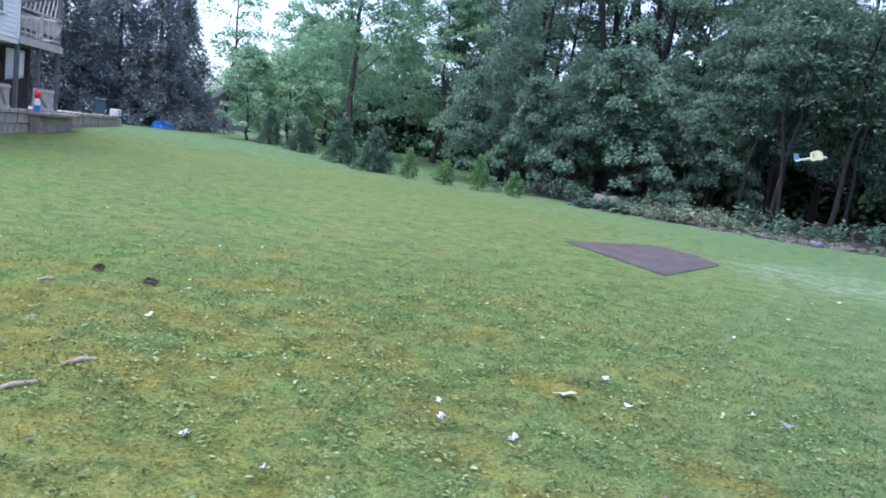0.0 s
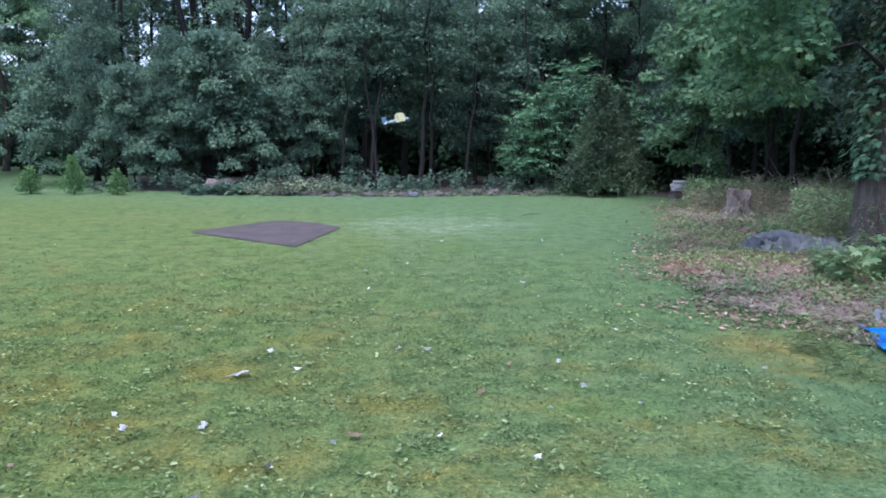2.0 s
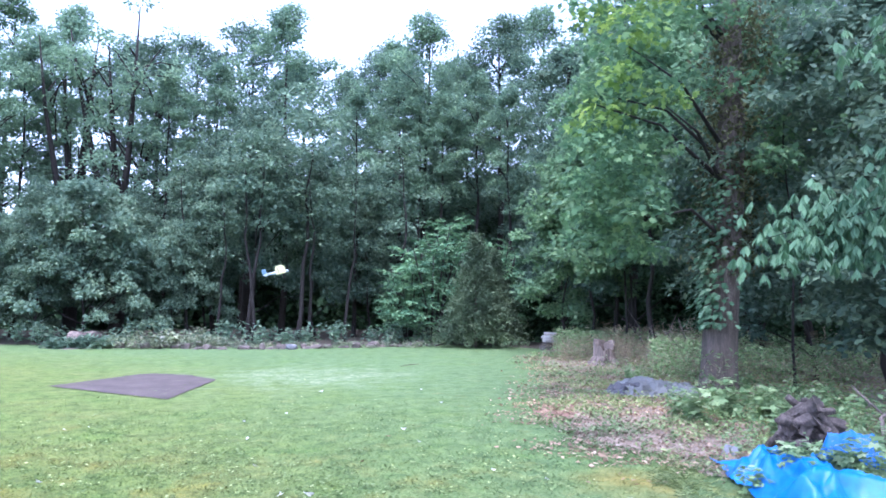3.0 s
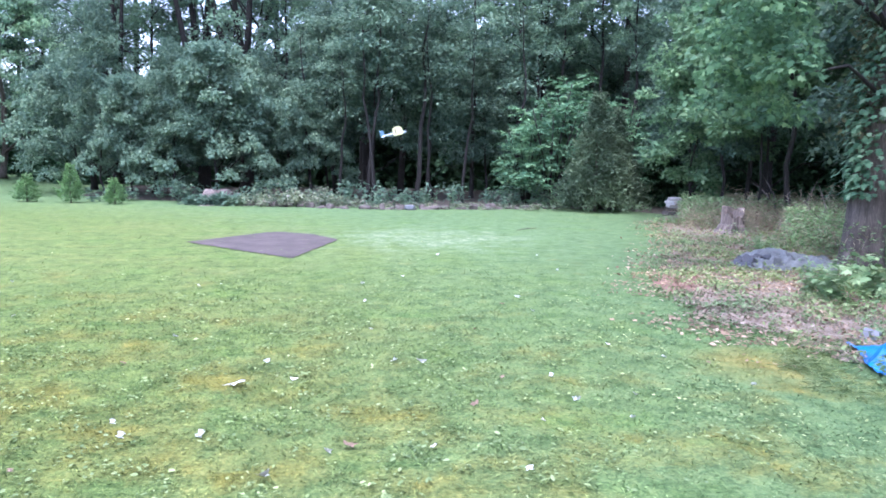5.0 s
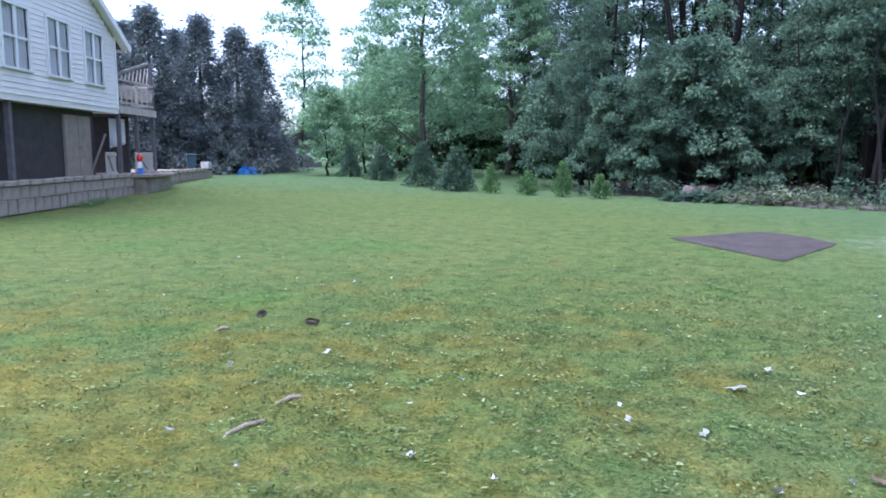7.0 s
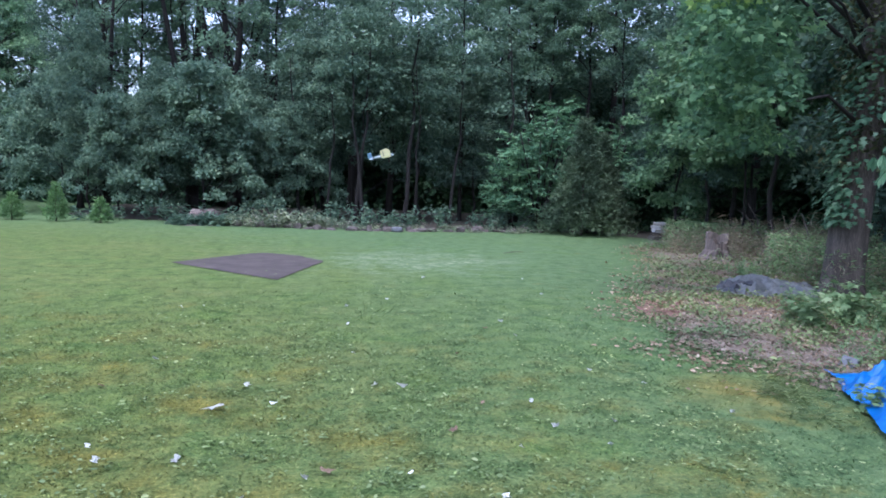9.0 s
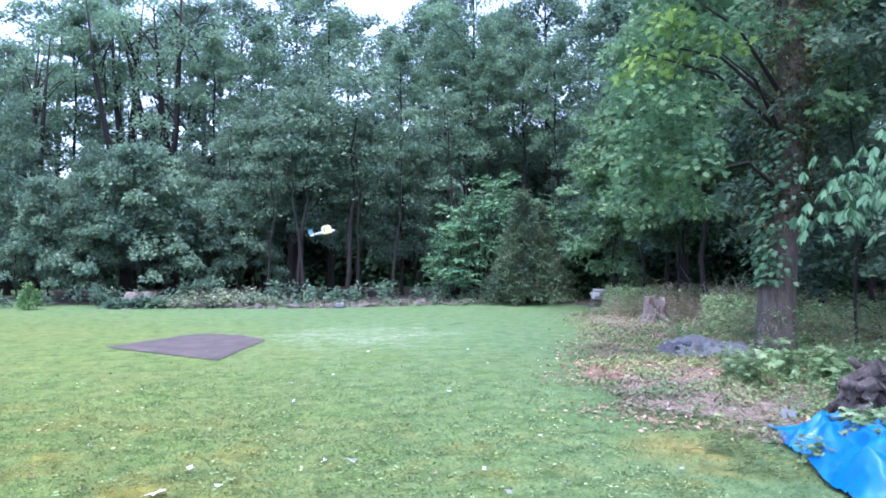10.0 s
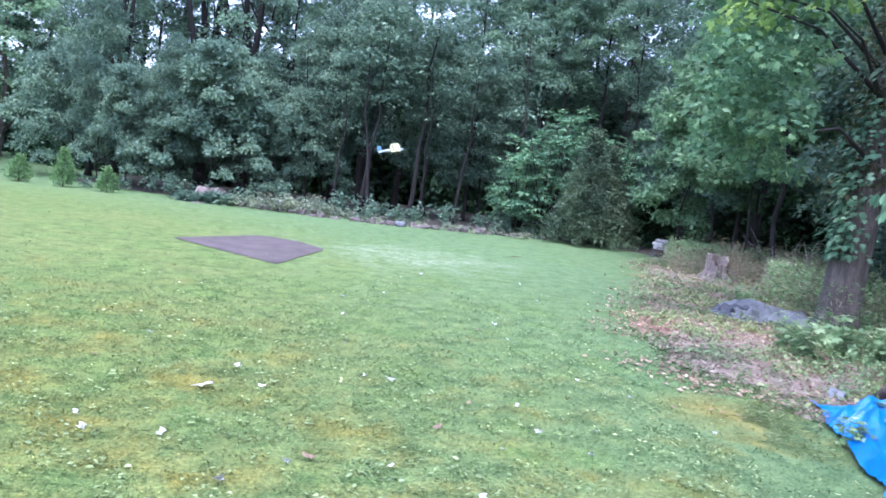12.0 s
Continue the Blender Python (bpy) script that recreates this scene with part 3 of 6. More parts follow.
def seedling_patch(rng):
    x, y = in_bank_front(rng)
    return (x, y) if x is not None and noise.noise((x * 1.7, y * 1.7, 9)) + 0.5 * noise.noise((x * 5, y * 5, 3)) > 0.02 else (None, None)


def in_bank_rear(rng):
    x, y = rng.uniform(4.2, 15), rng.uniform(2, 19.5)
    k = 0.4 + 0.6 * min(1, max(0, (x - 5.5 - 0.28 * (y - 5)) / 3))
    return (x, y) if inside(x + rng.normal(0, 0.3), y + rng.normal(0, 0.3), BANK) and rng.uniform() < k and noise.noise((x * 1.3, y * 1.3, 0)) > -0.25 else (None, None)


def near_lawn(rng):
    x, y = rng.normal(-0.3, 3.6), rng.normal(4.6, 3.2)
    return (None, None) if inside(x, y, BANK) else (x, y)


def tufted_lawn(rng):
    x, y = near_lawn(rng)
    return (x, y) if x is not None and noise.noise((x * 4.5, y * 4.5, 2)) + 0.6 * noise.noise((x * 1.2, y * 1.2, 7)) > 0.05 else (None, None)


def house_lawn(rng):
    x, y = rng.normal(-10.5, 3.6), rng.normal(12.5, 3.4)
    return (x, y) if x > -18 + 0.45 * (19 - y) and y > 5 else (None, None)


def along_edge(rng, shift=0.1):
    """A place near the rim between lawn and bank, in drifts."""
    i = rng.integers(0, 7)
    (a, b), (c, d) = BANK[i], BANK[i + 1]
    f = rng.uniform()
    x, y = a + (c - a) * f + rng.normal(shift, 0.3), b + (d - b) * f + rng.normal(0, 0.2)
    return (x, y) if noise.noise((x * 1.1, y * 1.1, 4)) > -0.12 else (None, None)


nrng = np.random.default_rng(77)
scatter("leaf_litter", nrng, 26000, in_bank, 0.05, "dead_leaf", "fallen brown leaves covering the bank", "leaf litter", KITE, 0.25, 0.06)
scatter("leaf_litter", nrng, 22000, in_bank_front, 0.045, "dead_leaf", "small dry leaves and twigs on the open bank", "leaf litter", LANCE, 0.25, 0.05)
scatter("seedling_leaves", nrng, 17000, seedling_patch, 0.045, "ground_ivy", "small green seedlings among the dry leaves", "ground cover", OVAL, 0.35, 0.08)
scatter("ground_ivy", nrng, 24000, in_bank_rear, 0.055, "ground_ivy", "low green ivy and seedlings among fallen leaves", "ground cover", OVAL, 0.35, 0.12)
scatter("edge_grass", nrng, 7000, along_edge, 0.04, "edge_blade", "longer grass and seedlings along the lawn's ragged edge", "grass", LANCE, 0.4, 0.03)
scatter("edge_litter", nrng, 1500, lambda r: along_edge(r, -0.25), 0.06, "dead_leaf", "scattered dead leaves at the lawn's edge", "leaf litter", KITE, 0.2, 0.03)
scatter("grass_tufts", nrng, 52000, tufted_lawn, 0.029, "blade", "small leafy tufts of grass and clover in the lawn", "grass", LANCE, 0.45, 0.02)
scatter("clover", nrng, 9000, house_lawn, 0.03, "blade", "pale clover and plantain leaves towards the house", "clover", OVAL, 0.1, 0.004)
scatter("grass_blades", nrng, 200000, near_lawn, 0.024, "blade", "short mown grass with moss and clover", "grass", LANCE, 0.4, 0.012)
scatter("clover", nrng, 9000, tufted_lawn, 0.033, "ground_ivy", "small clover leaves in the lawn", "clover", OVAL, 0.15, 0.035)

def bank_rear(rng):
    x, y = rng.uniform(8.6, 15), rng.uniform(9.5, 22)
    return (x, y) if inside(x, y, BANK) and x > (0.76 if math.hypot(x, y) < 19.6 else 0.58) * y and noise.noise((x * 0.8, y * 0.8, 1)) > -0.3 else (None, None)


scatter("brushwood", nrng, 9000, bank_rear, 0.13, "dry_brush", "dry stalks and twigs standing on the rear of the bank", "brushwood", STALK, 1.3, 0.5)
scatter("brush_leaves", nrng, 22000, bank_rear, 0.075, "weed_leaf", "pale green leaves among the dry stalks", "undergrowth", OVAL, 0.3, 0.75)

# ---- woods ----
W = dict(group="woodland trees")
wood_a = tree("woodland_tree", stand(2, 46), "tall broadleaf woodland tree with dark green foliage", 11, 16.0, 0.42, (2.6, 17.2, 3.9), 27, 0.82, 136, 0.17, "leaf_wood", per=5, tilt=0.5, limbs=9, **W)
wood_b = tree("woodland_tree", stand(-6, 46), "tall slender woodland tree with a high crown", 12, 17.0, 0.36, (6.0, 18.0, 3.2), 22, 0.78, 136, 0.17, "leaf_high", per=5, tilt=0.5, limbs=8, form="column", **W)
wood_c = tree("woodland_tree", stand(14, 47), "tall broadleaf woodland tree with dark green foliage", 13, 15.0, 0.4, (1.6, 16.2, 3.7), 28, 0.82, 136, 0.17, "leaf_wood", per=5, tilt=0.5, limbs=9, form="column", **W)
rng = random.Random(5)
for i, (az, d) in enumerate([(-13, 39), (-10, 46), (-2, 46), (6, 42), (9, 35), (10, 47), (17, 42), (20, 34), (22, 45), (26, 36), (29, 42), (31, 30), (35, 36), (36, 26), (41, 30), (44, 23), (48, 27), (52, 21), (57, 25), (58, 17), (66, 21), (-17, 52), (39, 40), (46, 42)]):
    copy_thing((wood_a, wood_b, wood_c)[i % 3], stand(az, d, rng.uniform(0, 360), (d * math.tan(radians(rng.uniform(15.4, 18.4) + ((1.2 if az > -11.5 else -3) if az < 1 else 3.6) if az < 29 else rng.uniform(20, 27))) + 1.65) / 17.6, 1.1))

for i, (az, d) in enumerate([(-0.6, 41), (-13.0, 46), (23.5, 39), (18.5, 38)]):
    copy_thing((wood_a, wood_c)[i % 2], stand(az, d, 61 * i, (d * math.tan(radians((13.5 if az < -12 else 18.6) if az < 0 else 19)) + 1.65) / 17.6, 1.05))

for i, (az, d) in enumerate([(39, 33), (43, 36), (47.5, 33), (33.5, 37)]):
    copy_thing((wood_c, wood_a)[i % 2], stand(az, d, 47 * i, (d * math.tan(radians(17 + i)) + 1.65) / 17.6, 1.2))

bush = tree("understory_tree", stand(-4.6, 29.8, 0, 1.0, 0.9), "spreading young maple with layered green sprays at the wood's edge", 21, 4.6, 0.12, (1.3, 5.6, 3.6), 26, 0.58, 130, 0.16, "leaf_maple", group="understory trees", form="dome", tilt=0.5, per=7, limbs=10)
for az, d, k, w in [(-10.5, 31.5, 0.8, 0.9), (0.9, 30, 0.78, 0.85), (-14, 36, 1.0, 0.9), (-7.6, 33, 0.95, 0.8)]:
    copy_thing(bush, stand(az, d, rng.uniform(0, 360), k, w))
dark_bush = tree("understory_tree", stand(7, 30.8, 0, 1.1, 0.85), "dark leafy young tree under the tall wood", 22, 7.2, 0.13, (1.9, 8.6, 2.8), 26, 0.56, 104, 0.15, "leaf_wood", group="understory trees", tilt=0.5, per=6, limbs=8)
for az, d, k, w in [(11.5, 31, 0.82, 0.95), (15.5, 31.5, 0.7, 1.1), (30.5, 27, 0.8, 0.95), (36, 22.5, 0.85, 0.95), (3.5, 32, 0.85, 0.95), (-7.6, 30.2, 0.6, 1.0), (-1.4, 31, 0.62, 1.0), (-12.4, 33, 0.8, 0.8)]:
    copy_thing(dark_bush, stand(az, d, rng.uniform(0, 360), k, w))
# filler thickets, added to close gaps so the wood's depths read dark
thicket = tree("thicket", stand(5, 50), "dense filler undergrowth, darkened for the shade deep in the wood", 23, 3.0, 0.1, (0.0, 5.0, 4.5), 60, 1.5, 90, 0.4, "leaf_depth_shade", group="thickets", form="dome", category="bush", limbs=3)
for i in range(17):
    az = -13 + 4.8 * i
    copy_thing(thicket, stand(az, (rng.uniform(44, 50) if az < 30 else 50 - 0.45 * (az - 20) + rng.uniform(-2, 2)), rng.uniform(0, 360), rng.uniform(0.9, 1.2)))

slim = tree("slender_tree", stand(6.5, 28.3), "thin bare-stemmed sapling at the wood's edge", 31, 7.0, 0.16, (4.5, 8.0, 1.4), 14, 0.8, 90, 0.17, "leaf_maple", group="slender trees", limbs=3, bend=0.8)
for az, d, k in [(7.0, 28.2, 1.0), (4.4, 28.6, 0.75), (10.3, 28.8, 1.25), (11.2, 29.2, 0.9), (13.8, 28.5, 0.85), (2.2, 30, 0.9), (18, 28, 1.0)]:
    copy_thing(slim, stand(az, d, rng.uniform(0, 360), k))

mast = tree("woodland_tree", stand(17.5, 40), "tall bare-stemmed woodland tree with its crown high up", 33, 14.5, 0.3, (8.0, 15.8, 2.3), 15, 0.62, 105, 0.165, "leaf_high", "bark_shaded", bend=0.9, tilt=0.5, per=5, form="column", limbs=8, **W)
for i, (az, d, k) in enumerate([(-9, 35, 0.95), (-7.5, 36, 1.0), (0.5, 33, 0.85), (4, 34, 0.8), (14.5, 32, 0.72), (19.4, 33, 0.75), (21.3, 32, 0.7), (24.2, 33, 0.78), (26.6, 31, 0.7), (-12, 37, 1.0)]):
    copy_thing(mast, stand(az, d, 73 * i, k * (0.66 if az < -10 else 0.82 if az < 3 else 0.95)))

def forked(m, seed):
    """A dark stem that parts into leaning forks, with climbing leaves."""
    r = np.random.default_rng(seed)
    t = thing("forked_tree", m, "dark forked woodland tree with ivy-hung stems", "tree", "forked trees")
    part("trunk", tube(bmesh.new(), [(0, 0, -0.2), (0, 0, 0.4), (0.1, 0, 2.5), (0, 0.1, 5.0)], [0.4, 0.3, 0.27, 0.25], 10), "bark_shaded", t, smooth=True)
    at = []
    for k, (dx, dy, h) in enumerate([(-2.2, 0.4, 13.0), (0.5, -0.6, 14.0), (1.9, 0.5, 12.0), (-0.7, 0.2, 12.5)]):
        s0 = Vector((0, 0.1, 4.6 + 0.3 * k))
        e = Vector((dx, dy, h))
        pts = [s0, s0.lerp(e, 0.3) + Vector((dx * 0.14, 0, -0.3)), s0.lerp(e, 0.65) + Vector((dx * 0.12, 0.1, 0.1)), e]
        part("fork", tube(bmesh.new(), pts, [0.17, 0.13, 0.08, 0.025], 8), "bark_shaded", t, smooth=True)
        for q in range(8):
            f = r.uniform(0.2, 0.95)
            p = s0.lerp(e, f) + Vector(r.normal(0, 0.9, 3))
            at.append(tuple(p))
            part("limb", tube(bmesh.new(), [s0.lerp(e, f - 0.1), s0.lerp(e, f - 0.04).lerp(p, 0.5), p], [0.05, 0.03, 0.01], 5, False), "bark_shaded", t, smooth=True)
        at.append(tuple(e))
    link("crown", puffs(r, np.array(at), np.full(len(at), 0.66), 130, 0.16, 0.8, 0.5), "leaf_high", t)
    return t


fork = forked(stand(-2.6, 33.5), 37)
copy_thing(fork, stand(-11.4, 34.5, 130, 0.8))
copy_thing(fork, stand(-5.6, 35.0, 60, 0.95))
copy_thing(fork, stand(6.5, 35.5, 200, 0.78))

# ---- sumac, cedar ----
def sumac(m, seed):
    r = np.random.default_rng(seed)
    t = thing("sumac", m, "sumac shrub with long feathered bright green leaves", "shrub", "sumacs")
    at, ahead, up, size = [], [], [], []
    for k in range(13):
        a, h = r.uniform(0, math.tau), r.uniform(1.7, 4.9)
        top = np.array([math.cos(a) * r.uniform(0.3, 1.9), math.sin(a) * r.uniform(0.3, 1.9), h])
        part("stalk", tube(bmesh.new(), [(top[0] * 0.1, top[1] * 0.1, -0.1), (top[0] * 0.4, top[1] * 0.4, h * 0.5), tuple(top)], [0.04, 0.03, 0.015], 6), "bark_shaded", t, smooth=True)
        for j in range(20):
            b, start = r.uniform(0, math.tau), top - np.array([0, 0, r.uniform(0, 2.7)])
            way = np.array([math.cos(b), math.sin(b), r.uniform(0.0, 0.9)])
            for q in range(14):
                f = (q // 2 + 1) / 7
                p = start + way * f * 0.75 - np.array([0, 0, 0.3 * f * f])
                side = np.array([-way[1], way[0], 0]) * (1 if q % 2 else -1)
                at.append(p), ahead.append(side + way * 0.5 - np.array([0, 0, 0.35])), up.append((0, 0, 1)), size.append(0.25 * (1.15 - 0.5 * f))
    me = leaves("crown", np.array(at), np.array(ahead) + r.normal(0, 0.3, (len(at), 3)), np.array(up) + r.normal(0, 0.55, (len(at), 3)), np.array(size), OBLONG)
    link("crown", me, "leaf_sumac", t)
    return t


sumac_a = sumac(stand(20.6, 27.0, 0, 1.08), 41)
for az, d, k in [(18.7, 27.2, 0.76), (22.6, 28.6, 1.05), (25.6, 28.6, 0.95)]:
    copy_thing(sumac_a, stand(az, d, rng.uniform(0, 360), k))


def conifer(name, m, label, seed, height, radius, tiers, needles, size, mat, group="", base=0.04, girth=0.06, droop=0.25, category="conifer", shape=LANCE, point=0.8, hang=0.0):
    """Cone of tiered boughs bearing short needles."""
    r = np.random.default_rng(seed)
    t = thing(name, m, label, category, group)
    part("trunk", tube(bmesh.new(), [(0, 0, -0.1), (0, 0, height * 0.5), (0, 0, height * 0.97)], [girth, girth * 0.6, 0.012], 7), "bark", t, smooth=True)
    at, ahead = [], []
    for k in range(tiers):
        h = base + (1 - base) * (k / tiers) ** 0.95
        w = radius * (1 - h) ** point * r.uniform(0.8, 1.15) + 0.03 * radius
        n = max(5, int((9 if hang else 11) * (1 - h * 0.6)))
        for j in range(n):
            a = j / n * math.tau + r.uniform(0, 0.7)
            way = np.array([math.cos(a), math.sin(a), 0])
            reach = w * (r.uniform(0.55, 1.2) if hang else r.uniform(0.72, 1.15))
            for q in range(max(4, int(needles * (1 - 0.5 * h)))):
                f = r.uniform(0.15, 1) ** 0.6
                p = way * reach * f + np.array([0, 0, height * h + reach * (0.25 * f - droop * f * f)]) + r.normal(0, (0.035 if hang else 0.05) * radius + 0.01, 3) * np.array([1.6, 1.6, 1] if hang else [1, 1, 1])
                p[2] -= hang * abs(r.normal(0, 0.35))
                at.append(p), ahead.append(way + r.normal(0, 0.55 if hang else 0.75, 3) + np.array([0, 0, -0.3 if hang else 0.3]))
    at, ahead = np.array(at), np.array(ahead)
    me = leaves("boughs", at, ahead, r.normal(0, 1, (len(at), 3)) + np.array([0, 0, 1]), size * r.uniform(0.6, 1.3, len(at)), shape)
    link("bough_needles", me, mat, t)
    return t


cedar = conifer("cedar_bush", stand(24.0, 25.2, 0, 1.1), "dense dark green cedar bush at the lawn's edge", 51, 3.5, 1.4, 32, 80, 0.12, "cedar", category="bush", shape=NEEDLE, point=1.1)
copy_thing(cedar, stand(25.4, 27.0, 80, 0.9))
spruce = conifer("garden_conifer", stand(-30, 36, 0, 1.0), "bushy young conifer in a row along the lawn", 52, 2.0, 0.86, 20, 44, 0.15, "needle", "conifer row")
spruce.matrix_basis = Matrix.Translation((-20.3, 34.2, rise(-20.3, 34.2))) @ Matrix.Diagonal((0.8, 0.8, 0.9, 1))
for x, y, h, w in [(-17.8, 33.0, 1.65, 0.54), (-14.7, 31.2, 2.0, 0.6), (-12.3, 29.6, 1.85, 0.64)]:
    copy_thing(spruce, Matrix.Translation((x, y, rise(x, y))) @ pose(0, 0, 0, 0, 0, x * 50) @ Matrix.Diagonal((w / 0.46, w / 0.46, h / 1.8, 1)))
seedling = conifer("garden_conifer", stand(-20, 28), "small pointed young conifer with open boughs", 53, 1.25, 0.46, 9, 26, 0.13, "seedling", "conifer row", 0.06, 0.03, -0.25, point=1.15)
seedling.matrix_basis = Matrix.Translation((-10.3, 28.4, 0))
for x, y, h, w in [(-8.6, 27.9, 0.98, 0.5), (-7.05, 27.3, 1.36, 0.46), (-5.5, 26.6, 0.9, 0.44)]:
    copy_thing(seedling, Matrix.Translation((x, y, 0)) @ pose(0, 0, 0, 0, 0, x * 70) @ Matrix.Diagonal((w / 0.46, w / 0.46, h / 1.25, 1)))

tall = conifer("tall_spruce", stand(-44.8, 46), "tall dark spruce standing behind the house", 54, 9.7, 3.9, 25, 170, 0.24, "needle_dark", "spruces", 0.03, 0.2, 0.5, "conifer", NEEDLE, 1.0, 0.45)
for az, d, k in [(-48.6, 45, 1.0), (-46.4, 52, 1.0), (-41.4, 47, 0.98), (-38.8, 47, 0.92), (-37.3, 50, 0.85), (-52, 46, 1.1), (-43, 54, 1.0)]:
    copy_thing(tall, stand(az, d, rng.uniform(0, 360), k))

# ---- light green tree and trees beyond the row ----
locust = tree("locust_tree", stand(-24.9, 42.5, 0, 1.0, 1.0), "tall light green tree with feathery leaves and open limbs", 61, 13.5, 0.38, (2.7, 15.5, 5.0), 72, 0.54, 84, 0.18, "leaf_light", "bark", limbs=22, bend=0.9, limb_size=0.26, per=7, tilt=0.5)
copy_thing(locust, stand(-18.5, 50, 140, 1.0))
copy_thing(locust, stand(-28.5, 58, 60, 0.6))
pale = tree("pale_tree", stand(-34.3, 66), "sparse pale tree seen against the bright sky", 63, 13, 0.35, (4, 14.5, 3.6), 45, 1.1, 110, 0.3, "leaf_light", limbs=10)
garden = tree("garden_tree", stand(-32.4, 42, 0, 0.88, 1.05), "small spreading garden tree beyond the conifers", 64, 4.2, 0.16, (1.0, 5.4, 2.3), 24, 0.42, 70, 0.17, "leaf_light", limbs=7, per=5, tilt=0.5)
copy_thing(garden, stand(-29.5, 47, 100, 1.1))
copy_thing(garden, stand(-26.8, 52, 20, 1.7))
for az, d, k in [(-17, 60, 1.0), (-15.5, 52, 0.95)]:
    copy_thing(wood_c, stand(az, d, rng.uniform(0, 360), k))
# more dark filler thickets behind the bank and the tall trees
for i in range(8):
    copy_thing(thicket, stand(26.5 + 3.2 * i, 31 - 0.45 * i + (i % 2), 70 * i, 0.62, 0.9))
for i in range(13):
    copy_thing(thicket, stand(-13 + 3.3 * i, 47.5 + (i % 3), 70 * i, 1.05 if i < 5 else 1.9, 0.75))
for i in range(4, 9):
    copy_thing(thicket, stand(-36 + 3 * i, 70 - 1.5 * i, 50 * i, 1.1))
for az, d, k in [(-33.6, 74, 0.9), (-31.9, 76, 1.25), (-30.5, 72, 1.4), (-27.8, 66, 2.0), (-24.6, 64, 1.8), (-21.4, 62, 1.9)]:
    copy_thing(garden, stand(az, d, 40 * az, k))

# ---- house ----
HOUSE = pose(0, 0, 0, 0, 0, -0.25) @ Matrix.Translation((-21.0, 19.26, 0)) @ pose(0, 0, 0, 0, 0, 115)
house = thing("house", HOUSE, "two-storey house with beige clapboard siding and white windows", "house")


def hbox(name, size, centre, mat, parent, label="", bevel=0.0, turn=None):
    return part(name, box(bmesh.new(), size, centre, turn, bevel), mat, parent, label)


WINDOWS = [(-1.6, 4.65), (-3.9, 4.65), (-6.2, 4.65)]
WW, WH, EAVE, PITCH, END, RIDGE = 1.3, 1.62, 5.6, 0.55, 0.1, -4.9


def wall_with_gable():
    bm = bmesh.new()
    prof = [(-10, 3.15), (END, 3.15), (END, EAVE), (RIDGE, EAVE + PITCH * (END - RIDGE)), (-10, EAVE)]
    a = [bm.verts.new((x, 0.0, z)) for x, z in prof]
    b = [bm.verts.new((x, 8.0, z)) for x, z in prof]
    bm.faces.new(b[::-1])
    for i in range(5):
        bm.faces.new((a[i], b[i], b[(i + 1) % 5], a[(i + 1) % 5]))
    # front left open where the windows stand
    xs = sorted({-10.0, END, *[w + k * WW / 2 for w, _ in WINDOWS for k in (-1, 1)]})
    zs = [3.15, WINDOWS[0][1] - WH / 2, WINDOWS[0][1] + WH / 2]
    for i in range(len(xs) - 1):
        for j in range(2):
            mid = (xs[i] + xs[i + 1]) / 2
            if j == 1 and any(abs(mid - w) < WW / 2 for w, _ in WINDOWS):
                continue
            bm.faces.new([bm.verts.new((x, 0, z)) for x, z in ((xs[i], zs[j]), (xs[i + 1], zs[j]), (xs[i + 1], zs[j + 1]), (xs[i], zs[j + 1]))])
    top = zs[2]
    bm.faces.new([bm.verts.new((x, 0, z)) for x, z in ((-10, top), (END, top), (RIDGE, EAVE + PITCH * (END - RIDGE)))])
    return bm


body = part("wall", wall_with_gable(), "siding", house)
z = 3.16
while z < 8.1:
    lo, hi = -10.0, END
    if z > EAVE - 0.1:
        hi = min(END, END - (z + 0.15 - EAVE) / PITCH)
        lo = max(-10, 2 * RIDGE - hi)
    spans = [(lo, hi)]
    if WINDOWS[0][1] - WH / 2 - 0.2 < z < WINDOWS[0][1] + WH / 2 + 0.02:
        for w, _ in WINDOWS:
            spans = [q for a, b in spans for q in ((a, min(b, w - WW / 2 - 0.02)), (max(a, w + WW / 2 + 0.02), b)) if q[1] - q[0] > 0.05]
    for a, b in spans:
        if b - a > 0.1:
            bm = bmesh.new()
            vs = [bm.verts.new(p) for p in ((a, -0.028, z), (b, -0.028, z), (b, -0.006, z + 0.152), (a, -0.006, z + 0.152), (a, 0.0, z), (b, 0.0, z))]
            for f in ((0, 1, 2, 3), (4, 5, 1, 0)):
                bm.faces.new([vs[i] for i in f])
            part("clapboard", bm, "siding", body)
    z += 0.15
hbox("corner_board", (0.1, 0.1, EAVE - 3.15), (END + 0.03, 0.01, (EAVE + 3.15) / 2), "white_paint", house)
